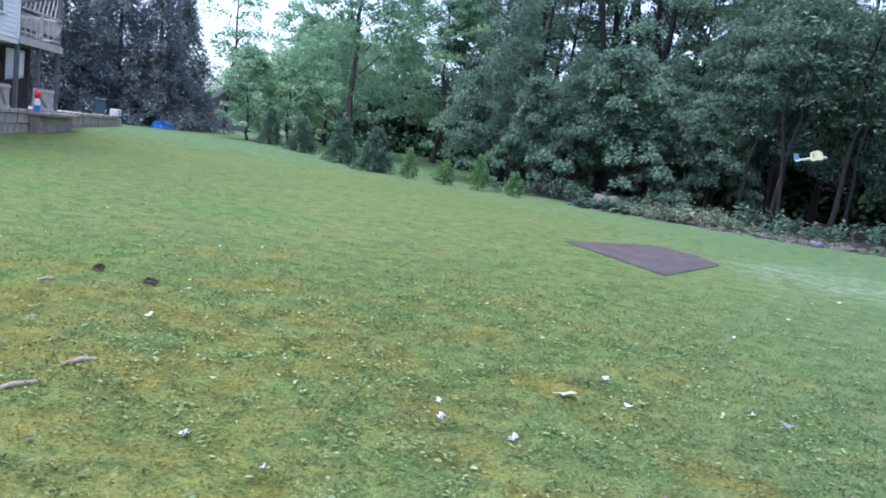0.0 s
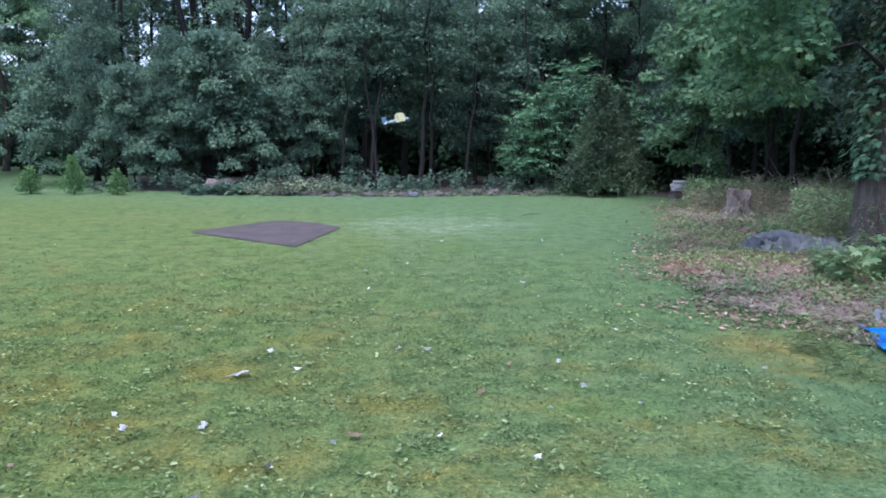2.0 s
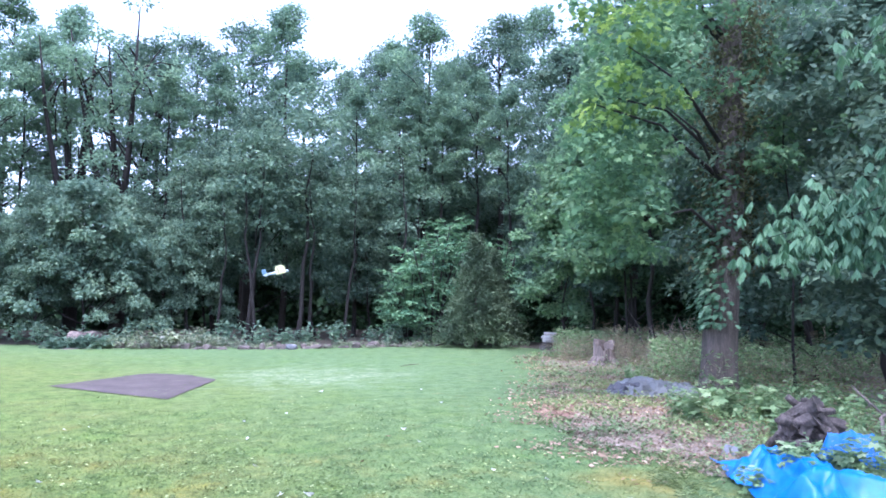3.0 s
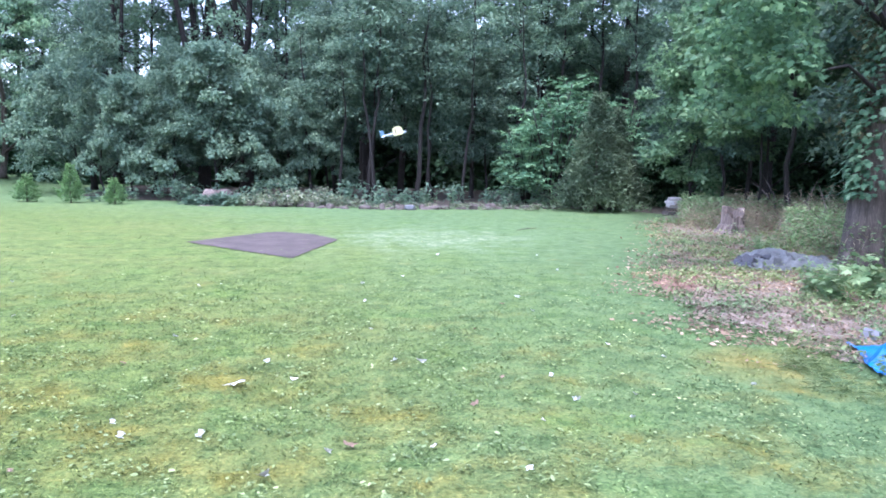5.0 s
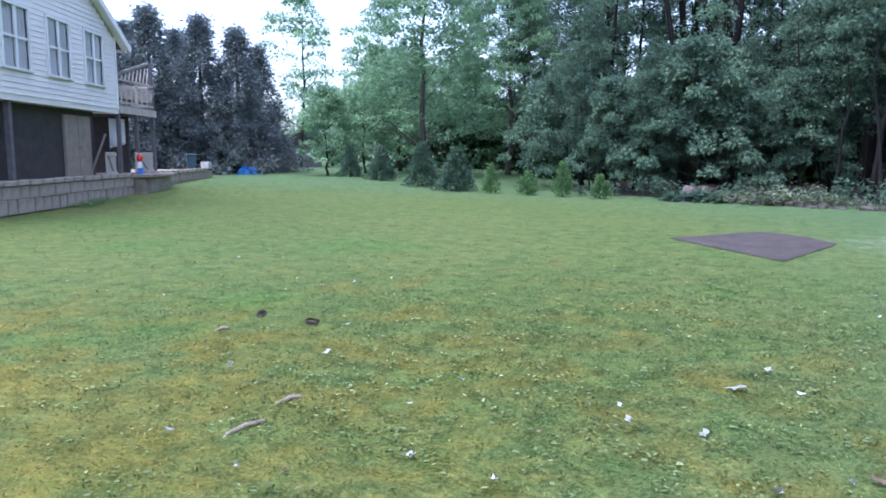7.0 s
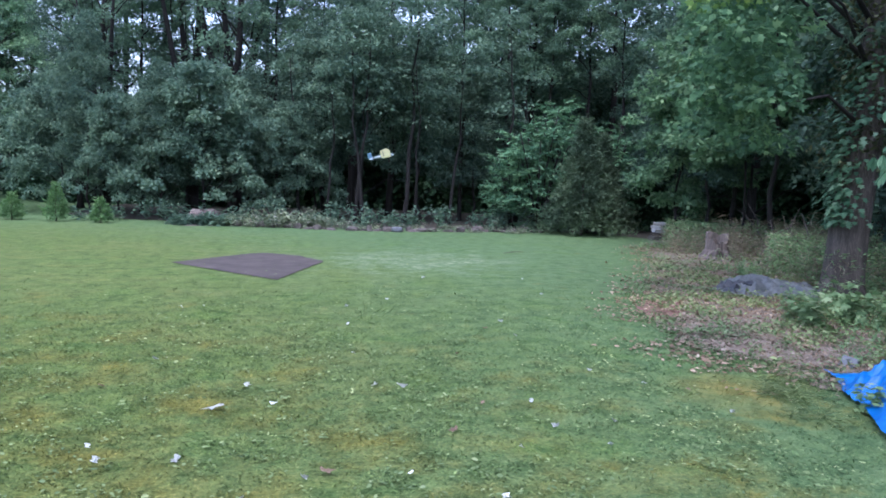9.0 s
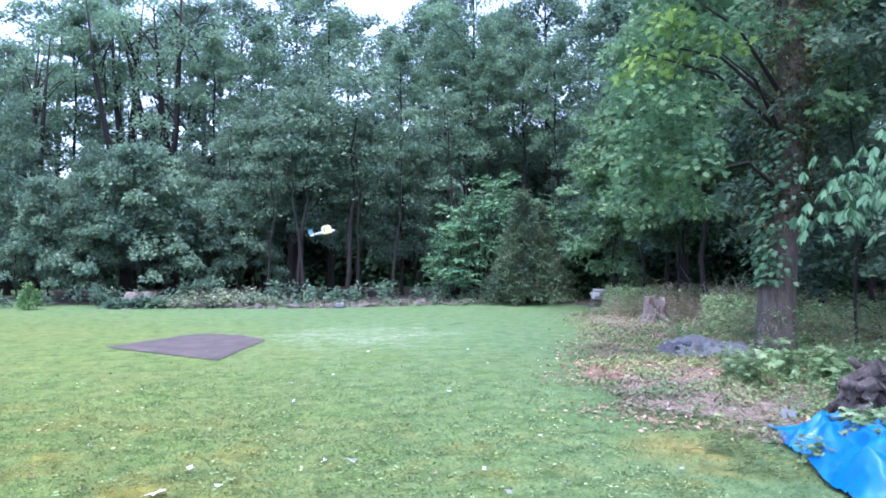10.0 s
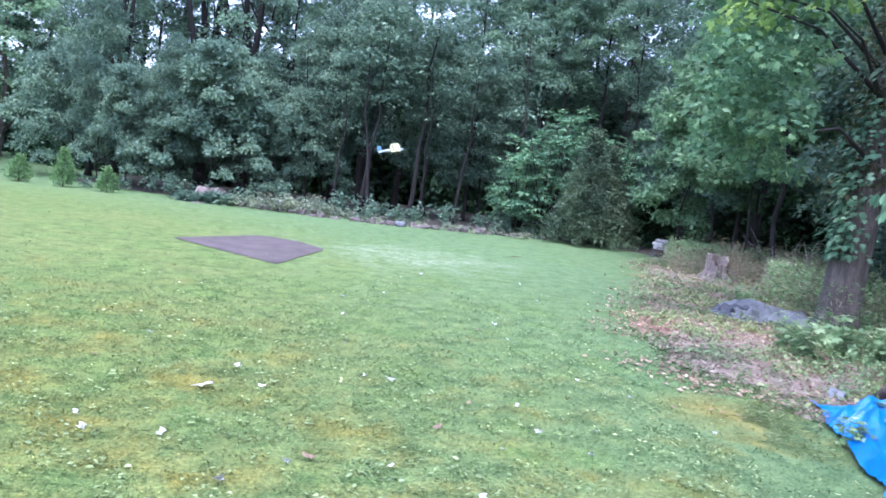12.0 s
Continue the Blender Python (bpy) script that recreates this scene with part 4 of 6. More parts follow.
for w, zc in WINDOWS:
    win = hbox("window", (WW + 0.12, 0.05, 0.09), (w, -0.045, zc + WH / 2 + 0.03), "white_paint", house, "white-framed double window with drawn curtains")
    hbox("sill", (WW + 0.2, 0.09, 0.06), (w, -0.06, zc - WH / 2 - 0.02), "white_paint", win)
    for k in (-1, 1):
        hbox("casing", (0.09, 0.05, WH), (w + k * (WW / 2 + 0.015), -0.045, zc), "white_paint", win)
    hbox("mullion", (0.1, 0.05, WH), (w, -0.04, zc), "white_paint", win)
    for k in (-1, 1):
        hbox("meeting_rail", (WW / 2 - 0.1, 0.04, 0.06), (w + k * WW / 4, -0.03, zc), "white_paint", win)
        for q in (-1, 1):
            pane = hbox("pane", (WW / 2 - 0.1, 0.01, WH / 2 - 0.05), (w + k * WW / 4, 0.0, zc + q * WH / 4), "glass", win)
        bm = bmesh.new()
        folds = [(w + k * WW / 4 + (i / 12 - 0.5) * (WW / 2 - 0.08), 0.02 + 0.01 * math.sin(i * 2.1)) for i in range(13)]
        for (a, b), (c, d) in zip(folds, folds[1:]):
            bm.faces.new([bm.verts.new(p) for p in ((a, b, zc - WH / 2), (c, d, zc - WH / 2), (c, d, zc + WH / 2), (a, b, zc + WH / 2))])
        part("curtain", bm, "curtain", win)
for k in (1, -1):
    run = END - RIDGE + 0.75
    ln = math.hypot(run, run * PITCH)
    turn = pose(0, 0, 0, 0, k * math.degrees(math.atan(PITCH)), 0)
    mid = (RIDGE + k * run / 2, 3.8, EAVE + PITCH * (END - RIDGE) - PITCH * run / 2 + 0.12)
    mid = (mid[0], 4.1, mid[2])
    roof = hbox("roof", (ln, 8.7, 0.1), mid, "shingle", house, turn=turn)
    hbox("fascia", (ln, 0.05, 0.2), (mid[0], -0.28, mid[2] - 0.06), "white_paint", roof, turn=turn)
    hbox("soffit", (ln - 0.1, 0.25, 0.03), (mid[0], -0.13, mid[2] - 0.09), "white_paint", roof, turn=turn)
hbox("gutter", (0.12, 8.4, 0.12), (END + 0.78, 4.1, EAVE - 0.36), "white_paint", house)
hbox("upper_floor", (10.2, 8.0, 0.16), (-4.9, 4.0, 3.07), "siding", house, "beige soffit under the overhanging storey")
# basement wall coloured dark to hold the shade under the overhang
hbox("lower_dark_panel", (9.2, 0.15, 2.2), (-5.6, 0.45, 1.9), "dark_and_shade", house, "basement wall with the overhang's shade put into its dark colour")
# panel added where only shade lies under the deck
hbox("lower_dark_panel", (0.15, 2.4, 2.2), (3.5, 2.2, 1.95), "dark_and_shade", house, "added dark panel standing in for the shade under the deck")
for x in (-2.75, -1.85):
    d = hbox("door", (0.86, 0.06, 1.95), (x, 0.33, 1.83), "door_wood", house, "weathered plank door")
    for i in range(4):
        hbox("plank", (0.2, 0.02, 1.93), (x - 0.32 + i * 0.213, 0.29, 1.83), "door_wood", d)
    hbox("handle", (0.03, 0.05, 0.12), (x + (0.36 if x < -2.5 else -0.36), 0.26, 1.8), "old_wood", d)
for i, x in enumerate((-9, -6.5)):
    hbox("post", (0.14, 0.14, 2.2), (x, 0.15, 1.95), "post_wood", house)

deck = thing("deck", HOUSE, "raised wooden deck with lattice railing on posts", "deck")
hbox("platform", (3.5, 3.2, 0.06), (1.97, 1.6, 3.3), "old_wood", deck)
hbox("beam", (3.5, 0.08, 0.24), (1.97, -0.02, 3.15), "pale_wood", deck)
hbox("beam", (0.08, 3.1, 0.24), (3.68, 1.6, 3.15), "old_wood", deck)
for x, lo, hi in ((0.28, 0.85, 3.04), (1.9, 0.85, 3.04), (3.6, 0.85, 5.05)):
    hbox("post", (0.13, 0.13, hi - lo), (x, 0.06, (lo + hi) / 2), "post_wood", deck, bevel=0.01)
hbox("post", (0.13, 0.13, 4.2), (3.6, 3.1, 2.95), "post_wood", deck, bevel=0.01)
hbox("rail_post", (0.1, 0.1, 0.95), (1.9, 0.0, 3.78), "pale_wood", deck, bevel=0.008)
for x, w in ((1.08, 1.55), (2.75, 1.6)):
    hbox("top_rail", (w, 0.1, 0.06), (x, 0.0, 4.2), "pale_wood", deck)
    hbox("bottom_rail", (w, 0.06, 0.06), (x, 0.0, 3.42), "pale_wood", deck)
    n = 11
    for i in range(n):
        for k in (-1, 1):
            u0 = -w / 2 + (i + 0.5) * w / n
            half = min(0.34, abs(w / 2 - abs(u0)) + 0.12)
            hbox("lattice_slat", (half * 2.05, 0.012, 0.035), (x + u0, 0.012 * k, 3.81), "pale_wood", deck, turn=pose(0, 0, 0, 0, 45 * k, 0))
hbox("side_rail", (0.06, 3.0, 0.08), (3.64, 1.6, 4.2), "pale_wood", deck)
hbox("side_rail", (0.06, 3.0, 0.06), (3.64, 1.6, 3.45), "pale_wood", deck)
for i in range(14):
    hbox("baluster", (0.035, 0.035, 0.72), (3.64, 0.25 + i * 0.2, 3.82), "pale_wood", deck)
hbox("screen_rail", (3.5, 0.06, 0.1), (1.95, 0.14, 4.72), "old_wood", deck, turn=pose(0, 0, 0, 0, -13, 0))
for i in range(9):
    hbox("screen_slat", (0.06, 0.025, 0.14 + 0.085 * i), (0.6 + i * 0.36, 0.14, 4.27 + 0.041 * i), "pale_wood", deck, turn=pose(0, 0, 0, 0, 24, 0))

for x0, w in ((-1.0, 0.8), (1.55, 1.75)):
    gate = thing("half_gate", HOUSE @ pose(x0 + w / 2, 0.0, 0.86), "pale wooden half gate with diagonal brace", "gate", "half gates")
    k = max(3, int(w / 0.2))
    for i in range(k):
        hbox("board", (w / k - 0.012, 0.03, 0.8), (-w / 2 + (i + 0.5) * w / k, 0.03, 0.4), "pale_wood", gate)
    hbox("rail", (w, 0.03, 0.1), (0, 0.0, 0.72), "pale_wood", gate)
    hbox("rail", (w, 0.03, 0.1), (0, 0.0, 0.1), "pale_wood", gate)
    hbox("brace", (math.hypot(w * 0.5, 0.56), 0.03, 0.09), (-0.1 * w, -0.004, 0.41), "old_wood", gate, turn=pose(0, 0, 0, 0, math.degrees(math.atan2(0.56, w * 0.5)), 0))

sheet = thing("hanging_sheet", HOUSE @ pose(0.95, 0.35, 1.75), "pale sagging cloth hung under the deck", "sheet")
bm = bmesh.new()
rows = [[bm.verts.new((0.75 * (i / 8 - 0.5) * 2, 0.12 * math.sin(i * 0.9), 1.1 * j / 6 + (1 - j / 6) * 0.28 * (i / 8))) for i in range(9)] for j in range(7)]
for a, b in zip(rows, rows[1:]):
    for i in range(8):
        bm.faces.new((a[i], a[i + 1], b[i + 1], b[i]))
bmesh.ops.solidify(bm, geom=bm.faces[:], thickness=0.012)
part("cloth", bm, "curtain", sheet, smooth=True)
for i in range(4):
    b = thing("leaning_board", HOUSE @ pose(-1.5 + 0.16 * i, 0.35 + 0.07 * i, 0.86, 20, 6, 0), "dark weathered board leaning against the wall", "board", "leaning boards")
    hbox("plank", (0.12, 0.03, 1.5 - 0.16 * i), (0, 0, 0.75 - 0.08 * i), "old_wood", b, bevel=0.006)

toy = thing("garden_toy", HOUSE @ pose(1.25, -0.25, 0.86) @ Matrix.Diagonal((0.7, 0.7, 0.95, 1)), "red ball on a blue and white plastic stand", "toy")
bm = bmesh.new()
bmesh.ops.create_uvsphere(bm, u_segments=16, v_segments=10, radius=0.16, matrix=pose(0, 0, 0.62))
part("ball", bm, "red_plastic", toy, "red ball", smooth=True)
part("stand", tube(bmesh.new(), [(0, 0, 0.0), (0, 0, 0.06), (0, 0, 0.24)], [0.17, 0.16, 0.14], 14), "blue_plastic", toy, "blue plastic base")
part("sleeve", tube(bmesh.new(), [(0, 0, 0.24), (0, 0, 0.38), (0, 0, 0.48)], [0.14, 0.13, 0.08], 14), "white_paint", toy, "white middle")

terrace = hbox("terrace", (23.6, 9.5, 1.1), (-0.8, 4.95, 0.28), "concrete", None)
terrace.matrix_basis = HOUSE
tagged(terrace, "concrete terrace behind the block wall", "terrace", kind="structure")
yard = hbox("drive", (5.5, 12.0, 0.9), (12.2, 7.2, 0.02), "concrete", None)
yard.matrix_basis = HOUSE
tagged(yard, "pale gravel drive beyond the house", "drive", kind="structure")
retaining = thing("retaining_wall", HOUSE, "low retaining wall of weathered concrete blocks", "wall", kind="structure")
block_mesh = {}
brng = random.Random(8)
for row, (h, w, z0) in enumerate(((0.4, 0.44, 0.0), (0.34, 0.44, 0.405), (0.14, 0.62, 0.75))):
    for i in range(int(19.2 / w)):
        x = -8.3 + (i + (0.5 if row == 1 else 0)) * (w + 0.012)
        key = (row, brng.randrange(4))
        if key not in block_mesh:
            bm = box(bmesh.new(), (w - 0.004 * key[1], 0.24 if row < 2 else 0.32, h), (0, 0, 0), bevel=0.02)
            for v in bm.verts:
                v.co += Vector((brng.uniform(-1, 1), brng.uniform(-1, 1), brng.uniform(-1, 1))) * 0.01
            me = bpy.data.meshes.new("block")
            bm.to_mesh(me)
            bm.free()
            me.materials.append(M["concrete"])
            block_mesh[key] = me
        b = new("block", block_mesh[key])
        b.parent = retaining
        b.location = (x, 0.06 + brng.uniform(-0.02, 0.02), z0 + h / 2 + 0.02)
step = thing("concrete_slab", HOUSE @ pose(2.5, -0.32, 0.8), "thick pale concrete slab on the wall", "slab")
hbox("slab", (3.0, 0.7, 0.12), (0, 0, 0), "concrete", step, bevel=0.02)
hbox("support", (2.7, 0.4, 0.75), (0, 0.05, -0.43), "concrete", step, bevel=0.02)
cap = thing("cap_stone", HOUSE @ pose(10.55, 0.05, 0.93), "pale stone block at the wall's end", "stone")
hbox("stone", (0.5, 0.4, 0.35), (0, 0, 0.1), "stone", cap, bevel=0.03)

for i, (x, y) in enumerate(((11.5, -0.35), (12.3, -0.1))):
    slab_step = thing("stepping_slab", HOUSE @ pose(x, y, 0.3 + 0.03 * i, 0, 0, 12 * i), "pale concrete stepping slab beside the wall's end", "slab", "stepping slabs")
    hbox("slab", (0.8, 0.6, 0.08), (0, 0, 0), "stone", slab_step, bevel=0.015)


def wheelie_bin(m):
    t = thing("dustbin", m, "dark blue plastic dustbin with a closed lid", "bin")
    bm = box(bmesh.new(), (0.62, 0.62, 0.95), (0, 0, 0.5))
    for v in bm.verts:
        if v.co.z < 0.3:
            v.co.x *= 0.82
            v.co.y *= 0.82
    bmesh.ops.bevel(bm, geom=bm.edges[:], offset=0.04, segments=2, affect="EDGES")
    part("body", bm, "blue_bin", t)
    lid = hbox("lid", (0.7, 0.72, 0.07), (0, 0, 1.0), "blue_bin", t, bevel=0.03)
    hbox("handle", (0.5, 0.05, 0.05), (0, 0.38, 0.95), "blue_bin", t, bevel=0.01)


wheelie_bin(HOUSE @ pose(10.5, 0.75, 0.81, 0, 0, 20) @ Matrix.Scale(0.75, 4))


# ---- cloth heaps, stumps, logs, stones ----
def crumple(name, m, label, category, size, height, mat, seed, folds=3.0, part_name="sheet"):
    """A crumpled sheet lying on the ground with folded ridges and a ragged rim."""
    t = thing(name, m, label, category)
    bm = bmesh.new()
    n, k = 72, 60
    rows = []
    for j in range(k + 1):
        row = []
        for i in range(n + 1):
            u, v = i / n - 0.5, j / k - 0.5
            x, y = u * size[0], v * size[1]
            e = min(1, 5.0 * (0.5 - abs(u))) * min(1, 5.0 * (0.5 - abs(v)))
            p = Vector((x * folds, y * folds, seed))
            near = noise.voronoi(Vector((p.x, p.y * 0.7, seed)))[0]
            ridge = 1 - 1.7 * (near[1] - near[0])
            h = height * e * max(0.0, 0.75 * ridge + 0.5 * noise.noise(p * 0.4 + Vector((0, 0, 5))) + 0.15) + 0.03 * (1 - abs(noise.noise(p * 2.2)) * 2.4) + 0.014 * (1 - abs(noise.noise(p * 5.1)) * 2)
            crease = x * 9 + y * 4 + 3.0 * noise.noise(p * 0.7 + Vector((3, 3, 0)))
            h += 0.03 * e * (1 - abs(math.sin(crease))) + 0.02 * e * (1 - abs(math.sin(1.7 * crease - 11 * y)))
            wx, wy = 0.18 * noise.noise(p * 0.55 + Vector((9, 0, 0))), 0.18 * noise.noise(p * 0.55 + Vector((0, 9, 0)))
            row.append(bm.verts.new((x + wx * size[0], y + wy * size[1], max(0.012, h) + 0.02)))
        rows.append(row)
    for a, b in zip(rows, rows[1:]):
        for i in range(n):
            bm.faces.new((a[i], a[i + 1], b[i + 1], b[i]))
    part(part_name, bm, mat, t, smooth=True)
    return t


crumple("blue_tarpaulin", pose(4.86, 4.25, 0.0, 0, 0, -27), "crumpled bright blue plastic tarpaulin on the ground", "tarpaulin", (1.1, 2.3), 0.26, "blue_tarp", 3.1, 2.9)
crumple("blue_tarpaulin", pose(6.0, 4.85, 0.0, 0, 0, 42), "bright blue tarpaulin draped over logs", "tarpaulin", (0.4, 0.7), 0.28, "blue_tarp", 8.6, 2.4)
crumple("grey_tarpaulin", pose(7.95, 10.3, 0.0, 0, 0, -35), "crumpled grey plastic sheet on fallen leaves", "tarpaulin", (1.5, 1.7), 0.15, "grey_tarp", 5.2, 4.4)
crumple("black_sheet", pose(7.4, 10.35, 0.0, 0, 0, 30), "folded black plastic sheet beside the grey one", "plastic sheet", (1.0, 0.45), 0.14, "black_tarp", 2.2, 3.0)
crumple("blue_tarpaulin", Matrix.Translation((-27.7, 35.2, 0.37)), "distant blue tarpaulin over a heap", "tarpaulin", (1.2, 1.0), 0.5, "blue_tarp", 4.4, 3.0)


def stump(m, label, seed, radius, height, roots=7):
    r = random.Random(seed)
    t = thing("tree_stump", m, label, "stump", "stumps")
    bm = bmesh.new()
    n = 28
    levels = [(-0.05, 2.0), (0.06, 1.55), (0.2, 1.16), (0.5, 0.98), (0.8, 0.95), (1.0, 0.93), (1.0, 0.55), (0.9, 0.0)]
    ph = [r.uniform(0, math.tau) for _ in range(4)]
    rings = []
    for li, (h, w) in enumerate(levels):
        ring = []
        for i in range(n):
            a = i / n * math.tau
            lob = 1 + (0.3 * max(0, 1.2 - h * 3) * math.sin(roots * a + ph[0]) ** 2) + 0.06 * math.sin(5 * a + ph[1])
            z = h * height
            if h > 0.85:
                z += height * 0.26 * (math.sin(2 * a + ph[2]) + 0.6 * math.sin(7 * a + ph[3]))
            ring.append(bm.verts.new((math.cos(a) * radius * w * lob, math.sin(a) * radius * w * lob, z)))
        rings.append(ring)
    for a, b in zip(rings, rings[1:]):
        for i in range(n):
            bm.faces.new((a[i], a[(i + 1) % n], b[(i + 1) % n], b[i]))
    bmesh.ops.remove_doubles(bm, verts=bm.verts[:], dist=0.001)
    part("stump", bm, "stump_wood", t, smooth=False)
    return t


stump(pose(10.35, 15.4, 0.0), "broken weathered tree stump on the leafy bank", 4, 0.27, 0.47)
stump(pose(-2.15, 26.7, 0.0), "wide low sawn stump in a tuft of grass", 6, 0.55, 0.38, 5)


def rubble(name, m, label, size, mat, seed, category, group):
    r = random.Random(seed)
    t = thing(name, m, label, category, group)
    bm = bmesh.new()
    bmesh.ops.create_icosphere(bm, subdivisions=2, radius=0.5)
    for v in bm.verts:
        q = v.co.copy()
        f = 1 + 0.35 * noise.noise(q * 2.2 + Vector((seed * 3.1, 0, 0))) + 0.1 * noise.noise(q * 6)
        v.co = Vector((max(-0.42, min(0.42, q.x * f)) * size[0], max(-0.4, min(0.4, q.y * f)) * size[1], (max(-0.38, min(0.38, q.z * f)) + 0.34) * size[2]))
    part("stone", bm, mat, t)
    return t


rr = random.Random(17)
stones = [rubble("edging_stone", pose(40, 40, -5), "rough brown stone in a low row edging the wood", (0.5, 0.4, 0.36), "brown_stone", k, "stone", "edging stones") for k in range(4)]
line = [(-1.4, 26.2), (1.4, 24.5), (4.0, 23.8), (6.9, 24.0), (9.5, 24.2)]
used = 0
for (a, b), (c, d) in zip(line, line[1:]):
    for i in range(9):
        f = (i + rr.uniform(0, 0.7)) / 9
        m = pose(a + (c - a) * f, b + (d - b) * f + rr.uniform(-0.1, 0.3), -0.06, rr.uniform(-14, 14), rr.uniform(-14, 14), rr.uniform(0, 360)) @ Matrix.Diagonal((rr.uniform(0.6, 1.5), rr.uniform(0.6, 1.3), rr.uniform(0.45, 1.0), 1))
        if used < 4:
            stones[used].matrix_basis = m
        else:
            copy_thing(stones[used % 4], m)
        used += 1
pale_stone = rubble("grey_block", pose(4.05, 23.55, 0.0), "flat grey stone lying in the row", (0.42, 0.26, 0.24), "slate", 9, "stone", "edging stones")
zz = 0.0
for i, (w, h) in enumerate([(0.56, 0.14), (0.5, 0.11), (0.46, 0.12), (0.42, 0.1), (0.38, 0.1)]):
    st = thing("stacked_stone", pose(12.0, 21.0, zz, 0, 0, 37 * i), "flat pale stone in a small stack", "stone", "stacked stones")
    bm = box(bmesh.new(), (w, w * 0.8, h), (0, 0, h / 2), bevel=0.02)
    for v in bm.verts:
        v.co.x += rr.uniform(-0.03, 0.03)
        v.co.y += rr.uniform(-0.03, 0.03)
    part("stone", bm, "stone" if i > 1 else "brown_stone", st)
    zz += h


def log(m, label, length, radius, seed):
    r = np.random.default_rng(seed)
    t = thing("rotten_log", m, label, "log", "log heap")
    bm = bmesh.new()
    n, k = 22, 14
    rings = []
    for j in range(k + 1):
        ring = []
        bend = radius * 0.5 * math.sin(j / k * 3 + seed)
        taper = 1 - 0.35 * j / k
        for i in range(n):
            a = i / n * math.tau
            q = Vector((math.cos(a) * 1.5 + seed, math.sin(a) * 1.5, j * 0.07))
            f = taper * (1 + 0.4 * noise.noise(q) + 0.22 * (1 - abs(noise.noise(q * 2.5)) * 3))
            ring.append(bm.verts.new(((j / k - 0.5) * length + r.normal(0, 0.01), math.cos(a) * radius * f, math.sin(a) * radius * f + bend)))
        rings.append(ring)
    for a, b in zip(rings, rings[1:]):
        for i in range(n):
            bm.faces.new((a[i], a[(i + 1) % n], b[(i + 1) % n], b[i]))
    for ring in (rings[0], rings[-1]):
        mid = sum((v.co for v in ring), Vector()) / n
        c = bm.verts.new(mid * 0.99)
        for i in range(n):
            bm.faces.new((ring[i], ring[(i + 1) % n], c))
    part("wood", bm, "rot_wood", t, smooth=True)


hr = random.Random(71)
for i in range(26):
    f = i / 25
    x, y = 6.25 + hr.uniform(-0.42, 0.5) * (1 - 0.5 * f), 5.6 + hr.uniform(-0.3, 0.3) * (1 - 0.5 * f)
    ln, rad = hr.uniform(0.26, 0.52), hr.uniform(0.045, 0.08)
    log(pose(x, y, 0.05 + 0.4 * f, 0, hr.uniform(-50, 50), hr.uniform(0, 180)), "gnarled grey-brown rotten log in a heap beside the tarpaulin", ln, rad, i + 3)
slab = thing("grey_slate", pose(5.35, 5.75, 0.0, 38, 8, -62), "thin grey slab leaning on the bank", "slab")
hbox("slab", (0.15, 0.14, 0.025), (0, 0.07, 0), "slate", slab, bevel=0.006)

